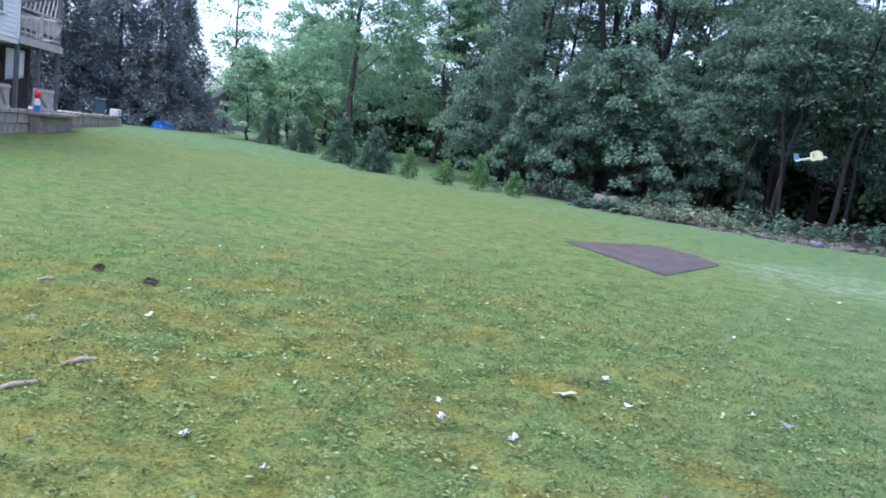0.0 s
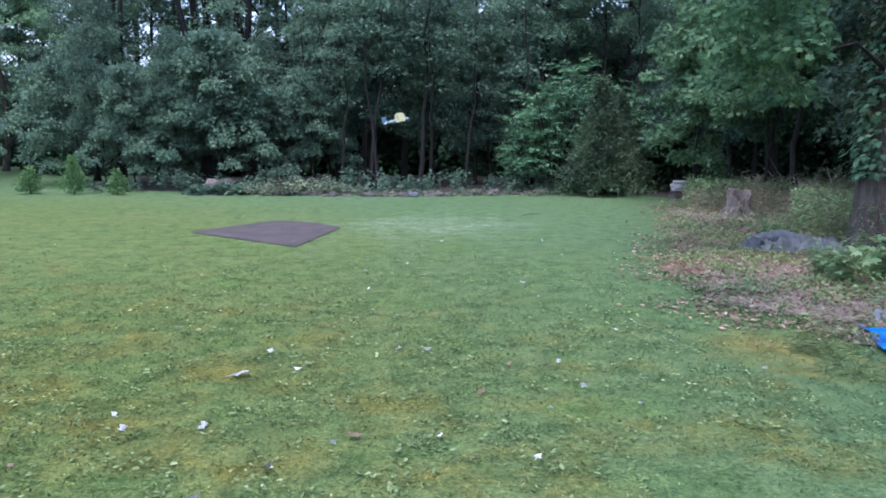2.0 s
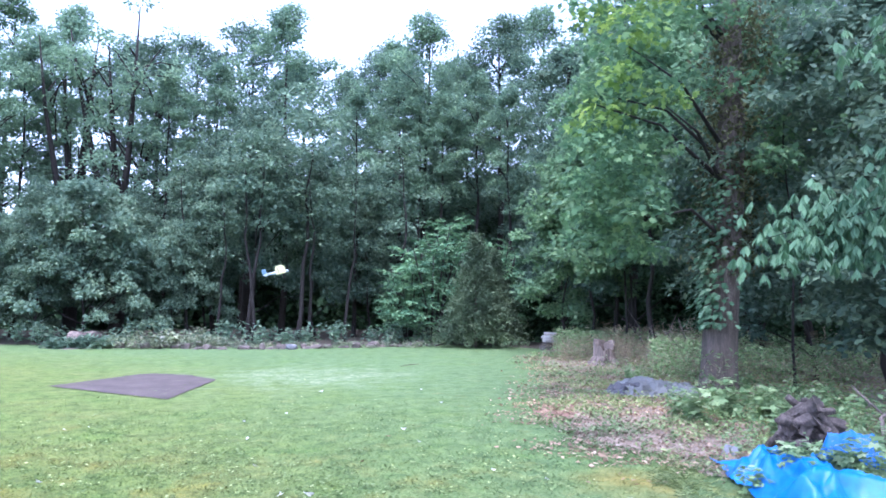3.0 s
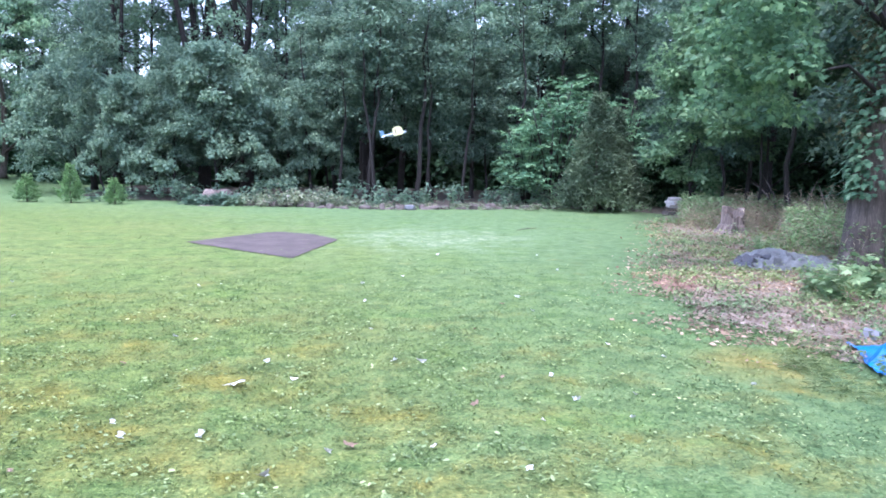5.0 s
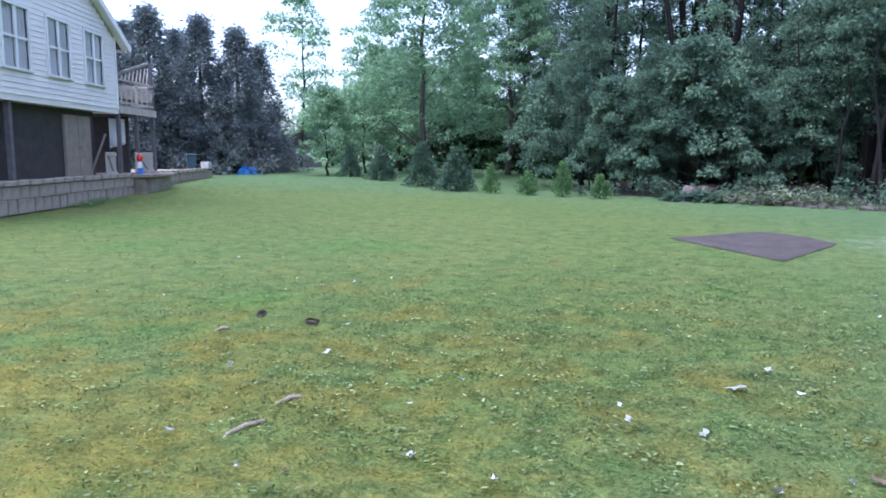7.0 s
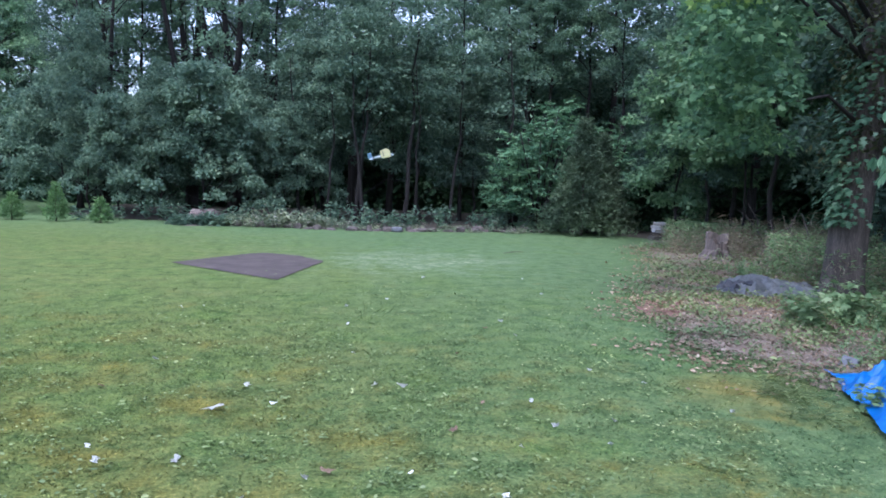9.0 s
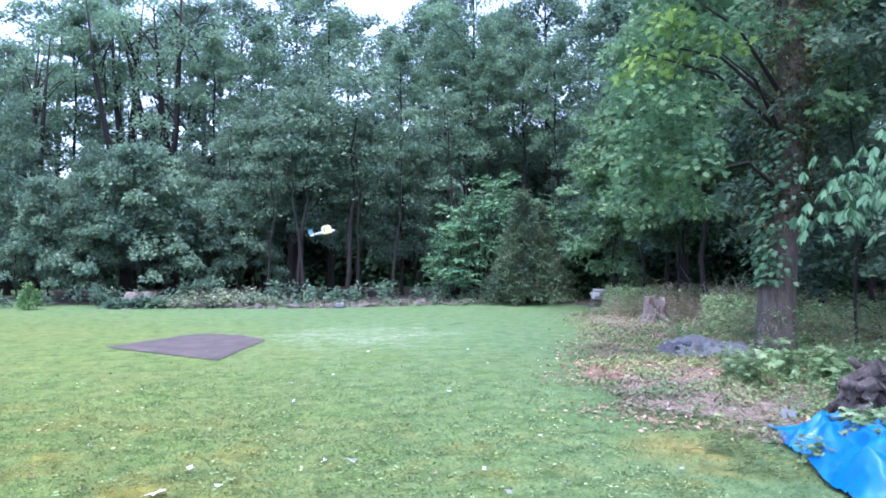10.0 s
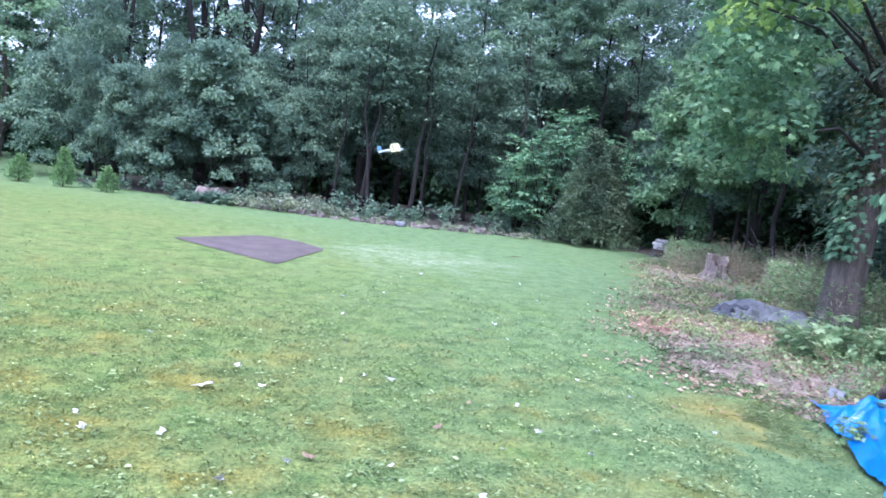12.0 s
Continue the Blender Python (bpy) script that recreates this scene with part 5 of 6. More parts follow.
# ---- big tree on the bank ----
def big_tree():
    r = np.random.default_rng(91)
    t = thing("maple_tree", pose(9.05, 10.0, 0), "large maple with furrowed trunk, climbing ivy and hanging green crown", "tree")
    pts = [(0, 0, -0.15), (0, 0, 0.12), (0.02, 0, 0.5), (0.06, -0.02, 1.2), (0.12, -0.05, 2.2), (0.22, -0.1, 3.4), (0.3, -0.15, 5.0), (0.35, -0.1, 7.5), (0.3, 0, 10.5)]
    bm = tube(bmesh.new(), pts, [0.48, 0.35, 0.305, 0.29, 0.28, 0.26, 0.22, 0.15, 0.06], 22)
    for v in bm.verts:
        a = math.atan2(v.co.y, v.co.x)
        if v.co.z < 0.3:
            f = 1 + 0.22 * math.sin(4 * a + 1) * (1 - max(v.co.z, 0) / 0.3)
            v.co.x *= f
            v.co.y *= f
    part("trunk", bm, "bark_grey", t, smooth=True)
    pos = []
    base = Vector((9.05, 10.0, 0))
    def sector(n, az, d, z):
        while n:
            a, q = radians(r.uniform(*az)), r.uniform(*d)
            pos.append((q * math.sin(a) - base.x, q * math.cos(a) - base.y, r.uniform(*z)))
            n -= 1
    sector(54, (32.2, 39.5), (9.5, 14.0), (4.0, 8.2))
    sector(30, (32.0, 38.0), (10.5, 14), (2.3, 4.2))
    sector(12, (39, 44), (12.0, 15.5), (5.0, 8.2))
    sector(26, (44.5, 53), (12.5, 16), (3.7, 8.2))
    sector(5, (43.5, 46), (13.5, 16), (4.5, 8.0))
    sector(5, (36, 50), (11, 14), (7.0, 9.0))
    for i in r.permutation(len(pos))[:9]:
        e = Vector(pos[i])
        s0 = Vector((0.2, -0.08, max(2.6, e.z - 1.0)))
        mid = s0.lerp(e, 0.5) + Vector((0, 0, 0.35))
        part("limb", tube(bmesh.new(), [s0, s0.lerp(mid, 0.5), mid, e], [0.05, 0.035, 0.022, 0.008], 7, False), "bark_shaded", t, smooth=True)
    # some high clumps on the lawn side get the lit leaf colour
    bright = [p for i, p in enumerate(pos) if p[0] + base.x < 7.9 and p[2] > 3.8 and i % 5 > 2]
    rest = [p for i, p in enumerate(pos) if not (p[0] + base.x < 7.9 and p[2] > 3.8 and i % 5 > 2)]
    link("crown", puffs(r, np.array(bright), r.uniform(0.26, 0.46, len(bright)), 84, 0.125, 0.8, 0.5, LOBED), "leaf_lit", t, "yellow-green maple leaves with the lit look put into their colour")
    link("crown", puffs(r, np.array(rest), r.uniform(0.3, 0.56, len(rest)), 96, 0.12, 0.75, 0.5, LOBED), "leaf_big", t)
    # ivy on the trunk
    n = 800
    h = 1.15 + 2.6 * r.uniform(0, 1, n) ** 1.3
    a = r.normal(-3.2, 0.55, n)
    rad = 0.27 + np.abs(r.normal(0, 0.12, n)) + 0.12 * np.exp(-((h - 2.6) / 0.8) ** 2)
    lean = 0.065 * h
    at = np.stack([lean + np.cos(a) * rad, -0.03 * h + np.sin(a) * rad, h], 1)
    out = np.stack([np.cos(a), np.sin(a), np.full(n, -0.9)], 1) + r.normal(0, 0.3, (n, 3))
    up = np.stack([np.cos(a), np.sin(a), np.full(n, 0.6)], 1)
    link("ivy", leaves("ivy", at, out, up, 0.11 * r.uniform(0.6, 1.3, n), LOBED), "ivy", t, "glossy climbing ivy leaves")
    n = 4600
    h, a = r.uniform(2.0, 6.8, n), r.uniform(0, math.tau, n)
    rad = 0.2 + np.abs(r.normal(0, 0.26, n))
    at = np.stack([0.065 * h + np.cos(a) * rad, -0.03 * h + np.sin(a) * rad, h], 1)
    link("vine", leaves("vine", at, r.normal(0, 1, (n, 3)), r.normal(0, 0.5, (n, 3)) + np.array([0, 0, 1]), 0.1 * r.uniform(0.5, 1.3, n), OVAL), "red_vine", t, "dull brownish vine leaves")


big_tree()
under = tree("understory_tree", stand(32.6, 22.6, 0, 1.15), "leafy young tree beside the big maple", 93, 4.6, 0.1, (1.6, 6.2, 1.7), 26, 0.36, 84, 0.13, "leaf_edge", group="understory trees", per=6, tilt=0.5)
copy_thing(under, stand(34.8, 22.8, 70, 1.3))
copy_thing(under, stand(38, 20.5, 150, 1.35))
low = tree("understory_tree", stand(31.0, 23.4, 0, 1.15), "narrow leafy sapling hanging low beside the maple", 97, 4.4, 0.08, (0.6, 5.2, 1.05), 22, 0.33, 84, 0.125, "leaf_edge", group="understory trees", per=5, tilt=0.5)
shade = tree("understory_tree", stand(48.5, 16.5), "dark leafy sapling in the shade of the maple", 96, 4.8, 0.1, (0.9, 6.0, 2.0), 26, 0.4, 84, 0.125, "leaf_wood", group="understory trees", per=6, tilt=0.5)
copy_thing(shade, stand(53, 13.5, 250, 1.1))
copy_thing(shade, stand(57.5, 11.5, 310, 1.0))
copy_thing(shade, stand(62, 10, 10, 1.0))
copy_thing(shade, stand(45, 18, 50, 1.3))
pole = tree("slender_tree", stand(47.2, 14.2), "thin dark sapling behind the bank", 94, 6.5, 0.055, (3.5, 7.5, 1.3), 14, 0.7, 90, 0.13, "leaf_wood", group="slender trees", limbs=3)
for az, d, k in [(53.5, 13.5, 1.1), (35.5, 21, 1.3)]:
    copy_thing(pole, stand(az, d, 90 * k * az, k))


def hickory():
    """A tree beyond the bank whose low branch reaches over the lawn."""
    r = np.random.default_rng(95)
    t = thing("hickory_tree", pose(7.6, 3.0, 0), "hickory with a low branch of large drooping leaves", "tree")
    part("trunk", tube(bmesh.new(), [(0, 0, -0.1), (0, 0, 0.2), (0, 0.02, 2), (0.05, 0.05, 6)], [0.26, 0.18, 0.16, 0.08], 12), "bark", t, smooth=True)
    at, ahead, up, size = [], [], [], []
    for end, rise_to in (((4.55, 4.65), 2.05), ((5.0, 4.2), 2.2), ((4.75, 4.6), 1.85), ((5.35, 3.95), 2.55), ((5.2, 4.3), 2.1), ((5.5, 4.5), 2.35), ((4.85, 4.7), 2.04), ((5.1, 4.6), 2.0), ((5.1, 4.4), 2.12), ((5.5, 4.35), 3.75), ((6.0, 4.0), 3.9)):
        e = Vector((end[0] - 7.54, end[1] - 3.05, max(rise_to, 2.02)))
        s0 = Vector((0, 0, rise_to + 0.3))
        mid = s0.lerp(e, 0.55) + Vector((0, 0, 0.28))
        part("limb", tube(bmesh.new(), [s0, s0.lerp(mid, 0.5) + Vector((0, 0, 0.08)), mid, e], [0.016, 0.011, 0.007, 0.003], 7, False), "bark_shaded", t, smooth=True)
        for k in range(60):
            f = 1 - 0.0085 * k
            node = mid.lerp(e, max(0, (f - 0.2) / 0.8)) + Vector(r.normal(0, 0.16, 3))
            b = r.uniform(0, math.tau)
            for q in range(7):
                c = b + (q - 3) * 0.5
                at.append(node), ahead.append((math.cos(c), math.sin(c), -1.5 + r.normal(0, 0.3))), up.append((math.cos(c), math.sin(c), 0.6)), size.append(0.112 * r.uniform(0.7, 1.2) * (1 - 0.1 * abs(q - 3)))
    at, ahead, up = np.array([tuple(p) for p in at]), np.array(ahead), np.array(up) + r.normal(0, 0.2, (len(at), 3))
    # unseen overhead crown, added to shade the tarpaulin, logs and near lawn
    c = []
    while len(c) < 46:
        x, y = r.uniform(3.2, 10.5), r.uniform(-3.5, 4.4)
        d = math.hypot(x, y)
        c.append((x - 7.6, y - 3.0, max(4.4, 1.65 + 0.62 * d) + r.uniform(0.4, 2.6)))
    c = np.array(c)
    for i in range(0, 30, 4):
        e = Vector(c[i])
        s0 = Vector((0.04, 0.04, min(5.6, e.z - 0.8)))
        part("limb", tube(bmesh.new(), [s0, s0.lerp(e, 0.5) + Vector((0, 0, 0.4)), e], [0.06, 0.04, 0.012], 6, False), "bark_shaded", t, smooth=True)
    link("crown", puffs(r, c, np.full(len(c), 0.95), 150, 0.17, 0.5, 0.4, OVAL), "hickory", t)
    link("leaf_sprays", leaves("leaf_sprays", at, ahead, up, np.array(size) * 1.15, OBLONG), "hickory", t, "large drooping pale green leaves")


hickory()


# ---- weeds, brush and grass tufts ----
def weed(m, label, seed, n, spread, height, size, mat, shape=OVAL, group="weeds", category="weed"):
    r = np.random.default_rng(seed)
    t = thing("weed_clump", m, label, category, group)
    at, ahead = [], []
    for k in range(max(3, n // 28)):
        a, q = r.uniform(0, math.tau), spread * math.sqrt(r.uniform())
        foot, h = Vector((math.cos(a) * q, math.sin(a) * q, 0)), height * r.uniform(0.45, 1.0)
        tip = foot + Vector((r.normal(0, 0.1), r.normal(0, 0.1), h))
        part("stem", tube(bmesh.new(), [foot, foot.lerp(tip, 0.5) + Vector((0.02, 0, 0)), tip], [0.006, 0.005, 0.002], 4, False), mat, t)
        for j in range(28):
            f = r.uniform(0.25, 1)
            at.append(tuple(foot.lerp(tip, f))), ahead.append((*r.normal(0, 1, 2), r.normal(0.0, 0.3)))
    at = np.array(at) + r.normal(0, 0.03 + 0.06 * spread, (len(at), 3))
    at[:, 2] = np.abs(at[:, 2])
    link("foliage", leaves("foliage", at, np.array(ahead), np.array([0, 0, 1.0]) + r.normal(0, 0.35, (len(at), 3)), size * r.uniform(0.6, 1.3, len(at)), shape), mat, t)
    return t


wr = random.Random(33)
w1 = weed(pose(7.35, 8.6, 0) @ Matrix.Scale(0.75, 4), "leafy green weeds growing round the big trunk", 1, 260, 0.5, 0.55, 0.10, "weed_leaf")
for x, y, k in [(7.2, 8.0, 0.7), (7.9, 8.0, 0.65), (7.0, 7.4, 0.7), (8.4, 8.1, 0.75), (8.9, 8.5, 1.0), (6.5, 6.6, 0.8), (7.4, 6.9, 0.9), (8.4, 7.4, 1.2), (9.2, 8.0, 1.3), (6.0, 4.6, 0.8), (6.6, 5.0, 1.0), (7.1, 5.6, 1.1), (7.6, 6.2, 1.3), (6.9, 4.4, 1.2), (7.8, 5.2, 1.5),
                (9.3, 9.7, 1.2), (9.8, 10.8, 1.1), (5.7, 5.9, 0.6), (8.8, 12.2, 0.9), (9.4, 12.6, 0.9), (10.2, 12.5, 1.2), (10.5, 15.2, 0.9), (8.6, 15.0, 0.5), (9.9, 17.9, 0.7), (10.4, 17.9, 0.8), (11.0, 17.2, 1.0), (11.6, 18.6, 1.0), (12.3, 18.4, 1.1), (11.9, 19.9, 0.9), (12.9, 19.3, 1.2), (11.4, 16.2, 0.9), (12.0, 15.6, 1.1), (10.9, 14.0, 0.8), (11.4, 13.0, 0.9), (7.9, 13.3, 0.5), (5.4, 5.1, 0.5), (5.75, 4.9, 0.7), (5.85, 4.5, 0.75), (5.5, 4.25, 0.5)]:
    copy_thing(w1, pose(x, y, 0, 0, 0, wr.uniform(0, 360)) @ Matrix.Diagonal((k, k, k * wr.uniform(0.8, 1.2), 1)))
big_weed = weed(pose(6.5, 7.35, 0), "tall light green broad-leaved weeds in front of the big trunk", 6, 112, 0.34, 0.5, 0.13, "weed_leaf", LOBED, "broad weeds")
for x, y, k in [(6.85, 7.6, 1.15), (7.1, 7.1, 1.0), (6.4, 7.9, 0.8), (7.5, 7.2, 0.9), (4.36, 4.4, 0.5), (4.95, 4.4, 0.75), (5.2, 4.75, 0.7), (5.75, 4.6, 0.8), (5.55, 4.9, 0.6), (6.5, 6.35, 0.6)]:
    copy_thing(big_weed, pose(x, y, 0, 0, 0, 130 * x) @ Matrix.Scale(k, 4))
for i in range(7):
    x, y = -20.4 + 0.25 * i, 18.0 - 0.33 * i
    copy_thing(w1, pose(x, y, rise(x, y), 0, 0, 70 * i) @ Matrix.Diagonal((0.9, 0.9, 0.5, 1)))
w2 = weed(pose(-0.7, 26.0, 0), "rough brush and weeds along the stone row", 2, 420, 0.8, 0.55, 0.11, "brush", group="brush")
for i, (x, y, k) in enumerate([(-1.3, 24.8, 0.8), (0.3, 24.2, 1.1), (1.2, 24.0, 1.0), (2.0, 23.7, 0.8), (0.9, 24.6, 1.4), (3.0, 23.6, 0.7), (4.2, 23.5, 0.7), (5.6, 23.2, 0.8), (6.8, 23.1, 0.7), (7.9, 22.9, 0.8), (2.6, 23.2, 0.6), (-0.2, 23.9, 0.8), (4.9, 22.7, 0.45), (6.2, 22.4, 0.4), (7.4, 22.3, 0.45), (3.5, 22.9, 0.45)]):
    copy_thing(w2, pose(x * 1.08, y + 1.4 - 0.05 * min(x, 6), 0, 0, 0, 77 * i) @ Matrix.Diagonal((k, k, k * (0.9 if x < 2.2 else 0.55), 1)))
w3 = weed(pose(3.5, 25.6, 0), "green seedlings at the dark edge of the wood", 3, 300, 0.9, 0.7, 0.15, "leaf_maple", group="seedlings")
for i in range(16):
    f = i / 15
    if i % 3 == 1:
        continue
    copy_thing(w3, pose(-6 + 14.5 * f, 28.8 - 4.0 * f + wr.uniform(-0.3, 0.8), 0, 0, 0, 55 * i) @ Matrix.Diagonal((1, 1, wr.uniform(0.7, 1.5), 1)))
w4 = weed(pose(10.6, 14.2, 0), "dry brown brush heaped on the bank", 4, 500, 0.9, 0.8, 0.17, "dry_brush", STALK, "dry brush")
for i, (x, y, k) in enumerate([(11.2, 15.4, 1.1), (11.5, 13.2, 1.2), (10.4, 12.6, 0.9), (12.0, 16.6, 1.2), (12.4, 12.0, 1.3), (11.6, 18.0, 1.0), (10.8, 11.6, 1.0), (10.2, 16.2, 0.7), (12.8, 14.6, 1.4), (12.2, 19.4, 1.0), (12.9, 20.4, 1.1), (13.4, 18.6, 1.3), (11.3, 17.0, 0.9), (12.6, 17.4, 1.2), (13.6, 16.8, 1.4)]):
    copy_thing(w4, pose(x, y, 0, 0, 0, 81 * i) @ Matrix.Diagonal((k, k, k, 1)))
g1 = weed(pose(-1.6, 26.0, 0), "tuft of long uncut green grass", 5, 700, 0.5, 0.3, 0.26, "leaf_maple", LANCE, "grass tufts", "grass tuft")
for x, y, k in [(-2.3, 26.05, 1.0), (-2.9, 26.3, 0.8)]:
    copy_thing(g1, pose(x, y, rise(x, y), 0, 0, 99 * x) @ Matrix.Diagonal((k, k, k, 1)))
g2 = weed(pose(4.1, 4.85, 0), "tuft of thin uncut grass beside the blue tarpaulin", 8, 224, 0.32, 0.07, 0.09, "ground_ivy", STALK, "thin grass tufts", "grass tuft")
for x, y, k in [(3.95, 4.45, 0.8), (4.4, 5.4, 0.8), (4.2, 5.05, 0.9), (4.7, 5.95, 0.7)]:
    copy_thing(g2, pose(x, y, 0, 0, 0, 99 * x) @ Matrix.Scale(k, 4))
for x, y, ln, a in [(11.2, 15.0, 1.8, 20), (11.8, 14.2, 2.2, -35), (10.7, 12.9, 1.6, 50), (12.2, 16.0, 2.0, 70), (11.0, 13.6, 1.4, -10), (6.9, 5.2, 1.1, 30), (7.3, 5.6, 1.3, -30)]:
    br = thing("dead_branch", pose(x, y, 0.02, 0, 0, a), "bare grey dead branch in the brush", "branch", "dead branches")
    part("stick", tube(bmesh.new(), [(0, 0, 0), (ln * 0.3, 0.1, ln * 0.28), (ln * 0.6, -0.05, ln * 0.42), (ln, 0.12, ln * 0.72)], [0.03, 0.024, 0.016, 0.006], 6), "stump_wood", br, smooth=True)
    part("twig", tube(bmesh.new(), [(ln * 0.35, 0.07, ln * 0.3), (ln * 0.5, 0.35, ln * 0.5), (ln * 0.7, 0.45, ln * 0.55)], [0.014, 0.01, 0.004], 5), "stump_wood", br, smooth=True)

# ---- lawn: fallen leaves, cones, roots ----
def fallen_leaf(m, mat, label, curl, group):
    t = thing("fallen_leaf", m, label, "leaf", group)
    bm = bmesh.new()
    vs = [bm.verts.new((x - 0.5, y, 0.02 + curl * (x - 0.5) ** 2 + 0.5 * curl * y * y + z * 2)) for x, y, z in LOBED[0]]
    for f in LOBED[1]:
        bm.faces.new([vs[i] for i in f])
    bmesh.ops.solidify(bm, geom=bm.faces[:], thickness=0.012)
    part("blade", bm, mat, t)
    return t


LEAVES = [(-2.09, 4.7), (-2.2, 4.1), (-4.82, 7.9), (-2.94, 7.8), (-3.3, 10.1), (-2.5, 5.85), (-0.92, 6.8), (-1.0, 9.5), (-0.97, 4.6), (-0.88, 4.36), (-0.44, 4.3),
          (0.1, 5.3), (-0.08, 5.8), (0.9, 5.7), (0.85, 3.9), (-0.06, 3.68), (0.27, 3.94), (1.04, 9.4), (0.93, 8.2), (1.64, 9.9), (0.84, 6.8), (2.74, 8.2), (2.64, 7.4), (3.99, 10.2),
          (2.82, 5.9), (1.99, 5.1), (2.41, 4.57), (2.17, 4.15), (1.28, 3.5), (1.96, 4.55), (1.6, 4.2), (-1.35, 3.28), (-1.84, 3.38), (-0.39, 3.4), (2.59, 12.1), (4.28, 11.9),
          (-5.07, 7.55), (-6.37, 6.3), (-7.56, 9.1), (-3.35, 4.92), (3.37, 4.62), (-3.29, 3.13), (-2.62, 2.9)]
lr = random.Random(44)
white = fallen_leaf(pose(-0.31, 5.26, 0.02, 10, 0, 200) @ Matrix.Diagonal((0.17, 0.15, 0.15, 1)), "silver_leaf", "large pale silver underside of a fallen maple leaf", 0.6, "fallen leaves")
pale_leaf = fallen_leaf(pose(1.1, 5.6, 0.02) @ Matrix.Diagonal((0.09, 0.09, 0.1, 1)), "silver_leaf", "small pale fallen leaf on the grass", 1.5, "fallen leaves")
tan_leaf = fallen_leaf(pose(0.4, 4.0, 0.02) @ Matrix.Diagonal((0.09, 0.09, 0.1, 1)), "brown_leaf", "small curled brown fallen leaf", 1.0, "brown leaves")
for i, (x, y) in enumerate(LEAVES):
    k = lr.uniform(0.45, 0.85)
    copy_thing(pale_leaf, pose(x, y, 0.02, lr.uniform(-25, 25), lr.uniform(-25, 25), lr.uniform(0, 360)) @ Matrix.Diagonal((k, k, k, 1)))
for i in range(16):
    d, a = 3.2 + 7 * lr.random() ** 1.4, radians(lr.uniform(-42, 44))
    k = lr.uniform(0.4, 0.8)
    copy_thing(tan_leaf if i % 2 else pale_leaf, pose(d * math.sin(a), d * math.cos(a), 0.015, lr.uniform(-25, 25), lr.uniform(-20, 20), lr.uniform(0, 360)) @ Matrix.Diagonal((k, k, k, 1)))
for x, y in ((-4.72, 5.9), (-4.07, 5.8)):
    cone = thing("pine_cone", pose(x, y, 0.03, 0, 0, x * 90) @ Matrix.Diagonal((0.95, 0.7, 0.6, 1)), "dark open pine cone lying in the moss", "pine cone", "pine cones")
    r = np.random.default_rng(int(-x * 10))
    n = 60
    f = np.arange(n) / n
    a = np.arange(n) * 2.4
    w = 0.05 * np.sin(np.pi * (0.15 + 0.8 * f))
    at = np.stack([0.14 * (f - 0.5), np.cos(a) * w * 0.5, np.sin(a) * w * 0.5], 1)
    me = leaves("scales", at, np.stack([np.full(n, 0.4), np.cos(a), np.sin(a)], 1), np.tile((1.0, 0.1, 0.0), (n, 1)), np.full(n, 0.05), OVAL)
    part("core", tube(bmesh.new(), [(-0.07, 0, 0), (0, 0, 0), (0.07, 0, 0)], [0.015, 0.03, 0.008], 8), "cone_scale", cone)
    link("scale", me, "cone_scale", cone)
for x, y, a, ln in ((-2.95, 3.38, 84, 0.46), (-3.0, 3.9, 82, 0.32), (-4.72, 5.3, 80, 0.18)):
    rt = thing("tree_root", pose(x, y, -0.005, 0, 0, a), "smooth grey-brown root breaking through the grass", "root", "roots")
    part("root", tube(bmesh.new(), [(-ln / 2, 0, -0.04), (-ln * 0.25, 0.015, 0.01), (0.02, 0, 0.022), (ln * 0.3, -0.02, 0.012), (ln / 2, -0.01, -0.03)], [0.007, 0.014, 0.018, 0.015, 0.006], 8), "root_bark", rt, smooth=True)
tw = thing("fallen_twig", pose(5.7, 16.6, 0.02, 0, 0, 35), "thin dark twig on the lawn", "twig")
part("stick", tube(bmesh.new(), [(-0.4, 0, 0), (0, 0.03, 0.015), (0.35, 0, 0.01)], [0.006, 0.008, 0.004], 6), "bark", tw)

# ---- distant house and model aeroplane ----
far = thing("distant_house", stand(-35.3, 70, -30, 0.66), "distant grey house half hidden by trees", "house")
hbox("wall", (9, 6, 3.0), (0, 0, 1.5), "far_wall", far)
bm = bmesh.new()
prof = [(-3.4, 2.9), (3.4, 2.9), (0, 5.0)]
a = [bm.verts.new((-4.8, y, z)) for y, z in prof]
b = [bm.verts.new((4.8, y, z)) for y, z in prof]
bm.faces.new(a)
bm.faces.new(b[::-1])
for i in range(3):
    bm.faces.new((a[i], b[i], b[(i + 1) % 3], a[(i + 1) % 3]))
part("roof", bm, "shingle", far)
for x in (-2.5, 0.5, 2.8):
    w = hbox("window", (1.0, 0.08, 1.2), (x, -3.02, 1.6), "white_paint", far)
    hbox("pane", (0.86, 0.04, 1.06), (x, -3.06, 1.6), "glass", w)

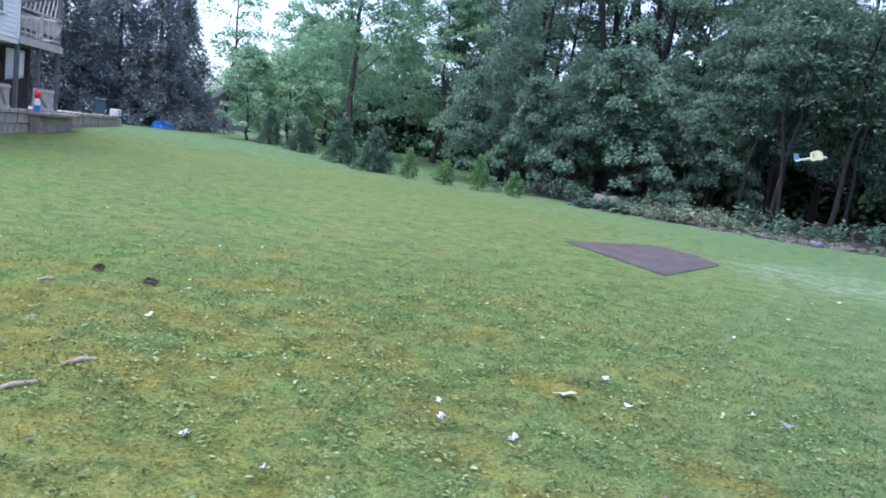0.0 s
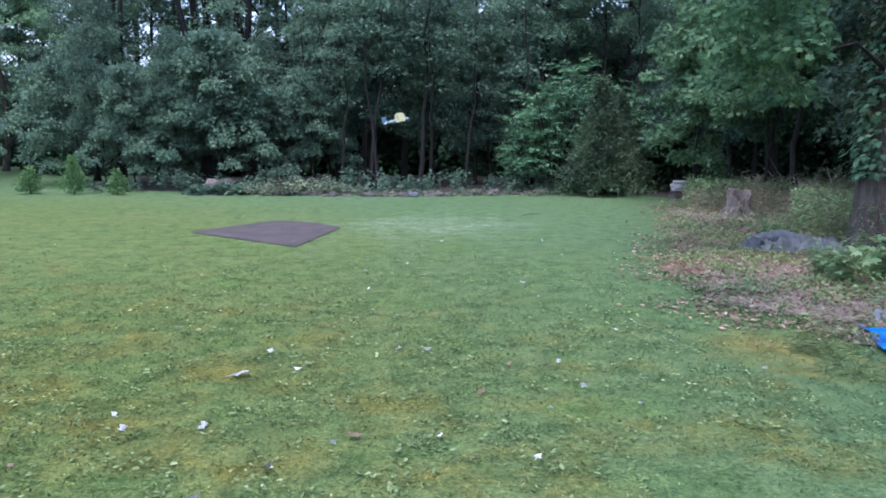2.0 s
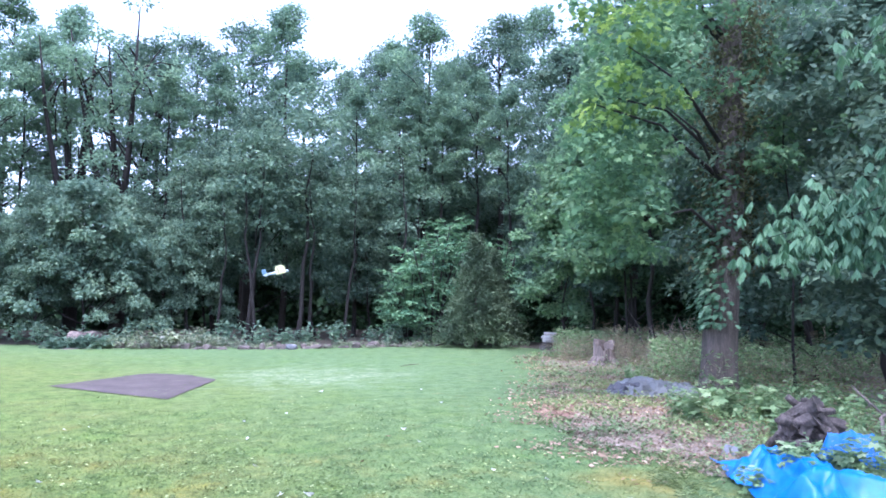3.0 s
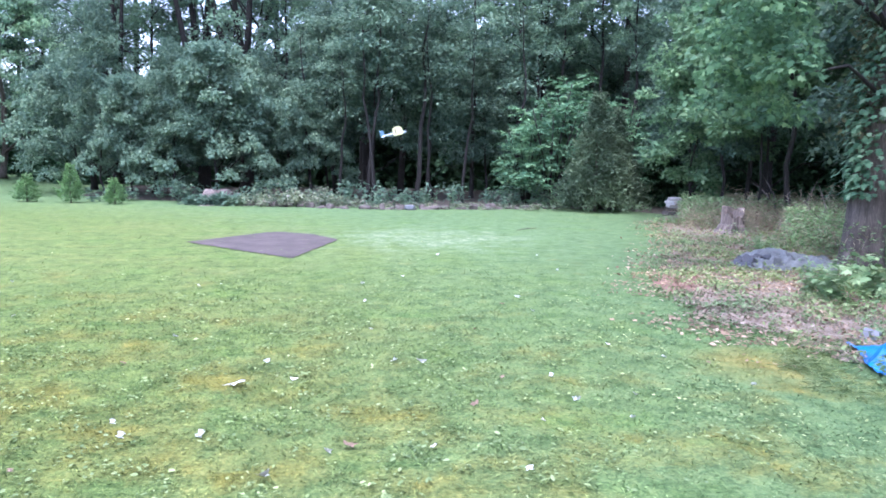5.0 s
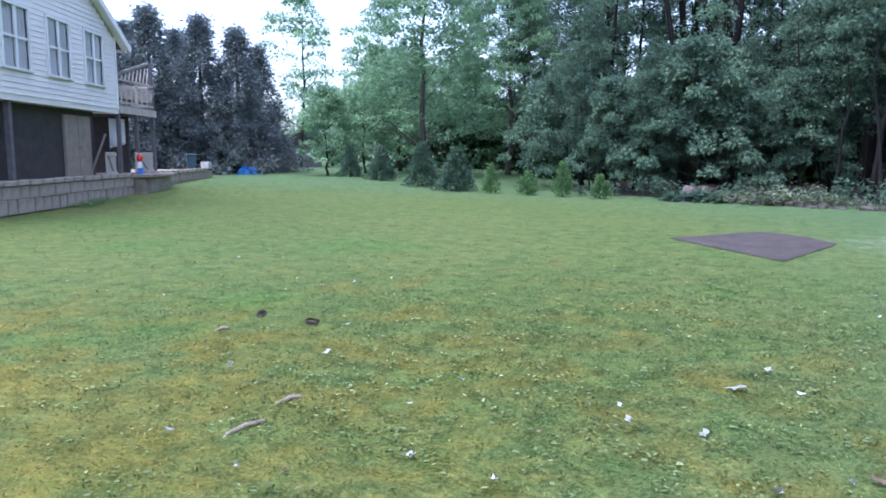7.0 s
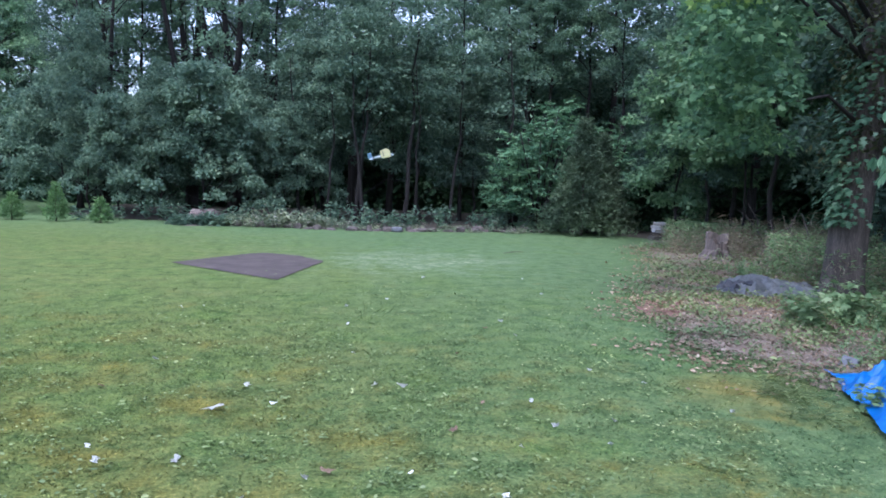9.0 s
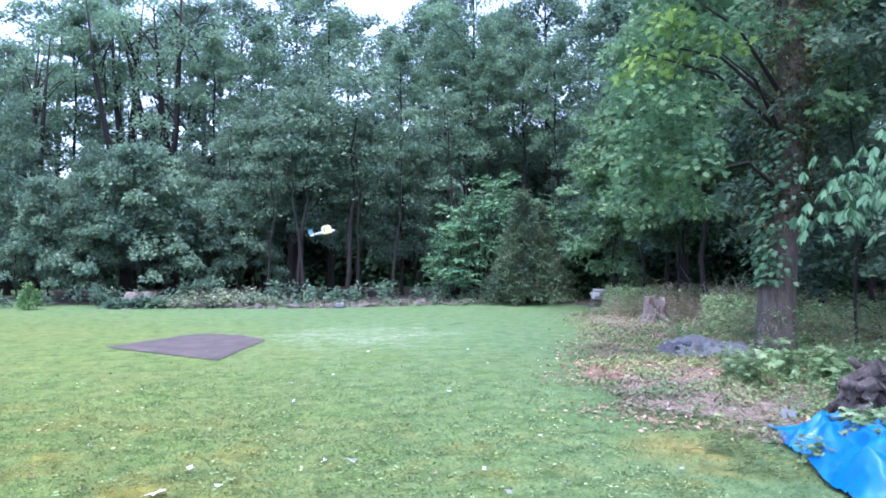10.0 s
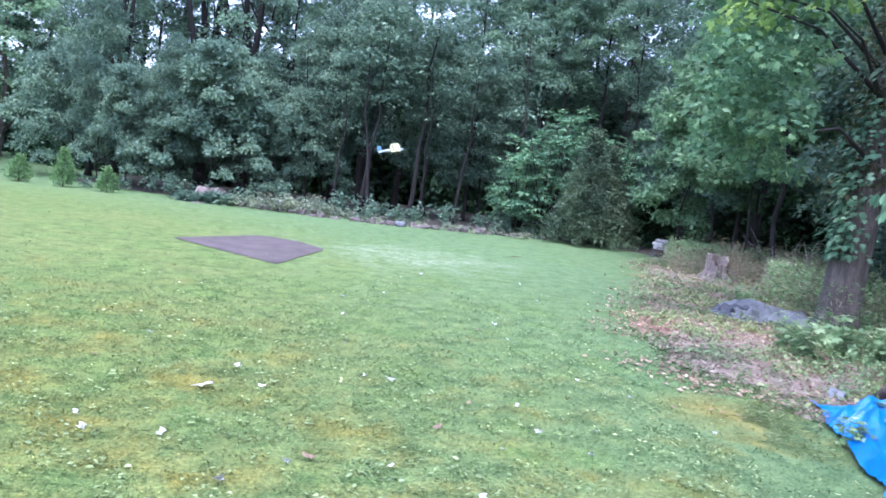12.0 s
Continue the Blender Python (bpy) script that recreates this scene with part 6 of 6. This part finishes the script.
plane = thing("model_aeroplane", Matrix.Translation((3.0, 19.8, 2.3)) @ pose(0, 0, 0, 0, 0, -98) @ pose(0, 0, 0, 12) @ pose(0, 0, 0, 0, 22), "small yellow and pale blue model aeroplane in flight", "model aeroplane")


def slab_wing(span, chord, thick, centre, taper=0.9):
    bm = bmesh.new()
    rings = []
    for i in range(9):
        x = (i / 8 - 0.5) * span
        c = chord * (1 - (1 - taper) * abs(i / 4 - 1) ** 3)
        if i in (0, 8):
            c *= 0.72
        rings.append([bm.verts.new((centre[0] + x, centre[1] + y * c, centre[2] + z * thick + 0.02 * abs(i / 4 - 1))) for y, z in ((0.5, 0), (0.3, 0.5), (-0.1, 0.45), (-0.5, 0.02), (-0.1, -0.25), (0.3, -0.3))])
    for p, q in zip(rings, rings[1:]):
        for i in range(6):
            bm.faces.new((p[i], p[(i + 1) % 6], q[(i + 1) % 6], q[i]))
    bm.faces.new(rings[0])
    bm.faces.new(rings[-1][::-1])
    return bm


part("wing", slab_wing(0.66, 0.27, 0.03, (0, 0.08, 0.05)), "yellow_film", plane, "yellow-green wing")
hbox("spar", (0.6, 0.02, 0.006), (0, 0.02, 0.069), "dark_and_shade", plane)
part("tailplane", slab_wing(0.34, 0.1, 0.012, (0, -0.33, 0.01), 0.8), "pale_film", plane, "pale blue tailplane")
part("fuselage", tube(bmesh.new(), [(0, 0.3, 0.0), (0, 0.26, 0.0), (0, 0.12, 0.0), (0, -0.1, 0.0), (0, -0.38, 0.01)], [0.02, 0.04, 0.05, 0.042, 0.015], 10), "pale_film", plane, smooth=True)
fin = hbox("fin", (0.012, 0.11, 0.15), (0, -0.35, 0.085), "sky_film", plane, "pale blue fin", bevel=0.004)
hbox("propeller", (0.2, 0.008, 0.018), (0, 0.315, 0.0), "dark_and_shade", plane, bevel=0.003)
for k in (-1, 1):
    leg = part("gear_leg", tube(bmesh.new(), [(0.02 * k, 0.12, -0.03), (0.09 * k, 0.14, -0.12)], [0.005, 0.005], 6), "dark_and_shade", plane)
    part("wheel", tube(bmesh.new(), [(0.085 * k, 0.14, -0.12), (0.105 * k, 0.14, -0.12)], [0.03, 0.03], 12), "dark_and_shade", plane)
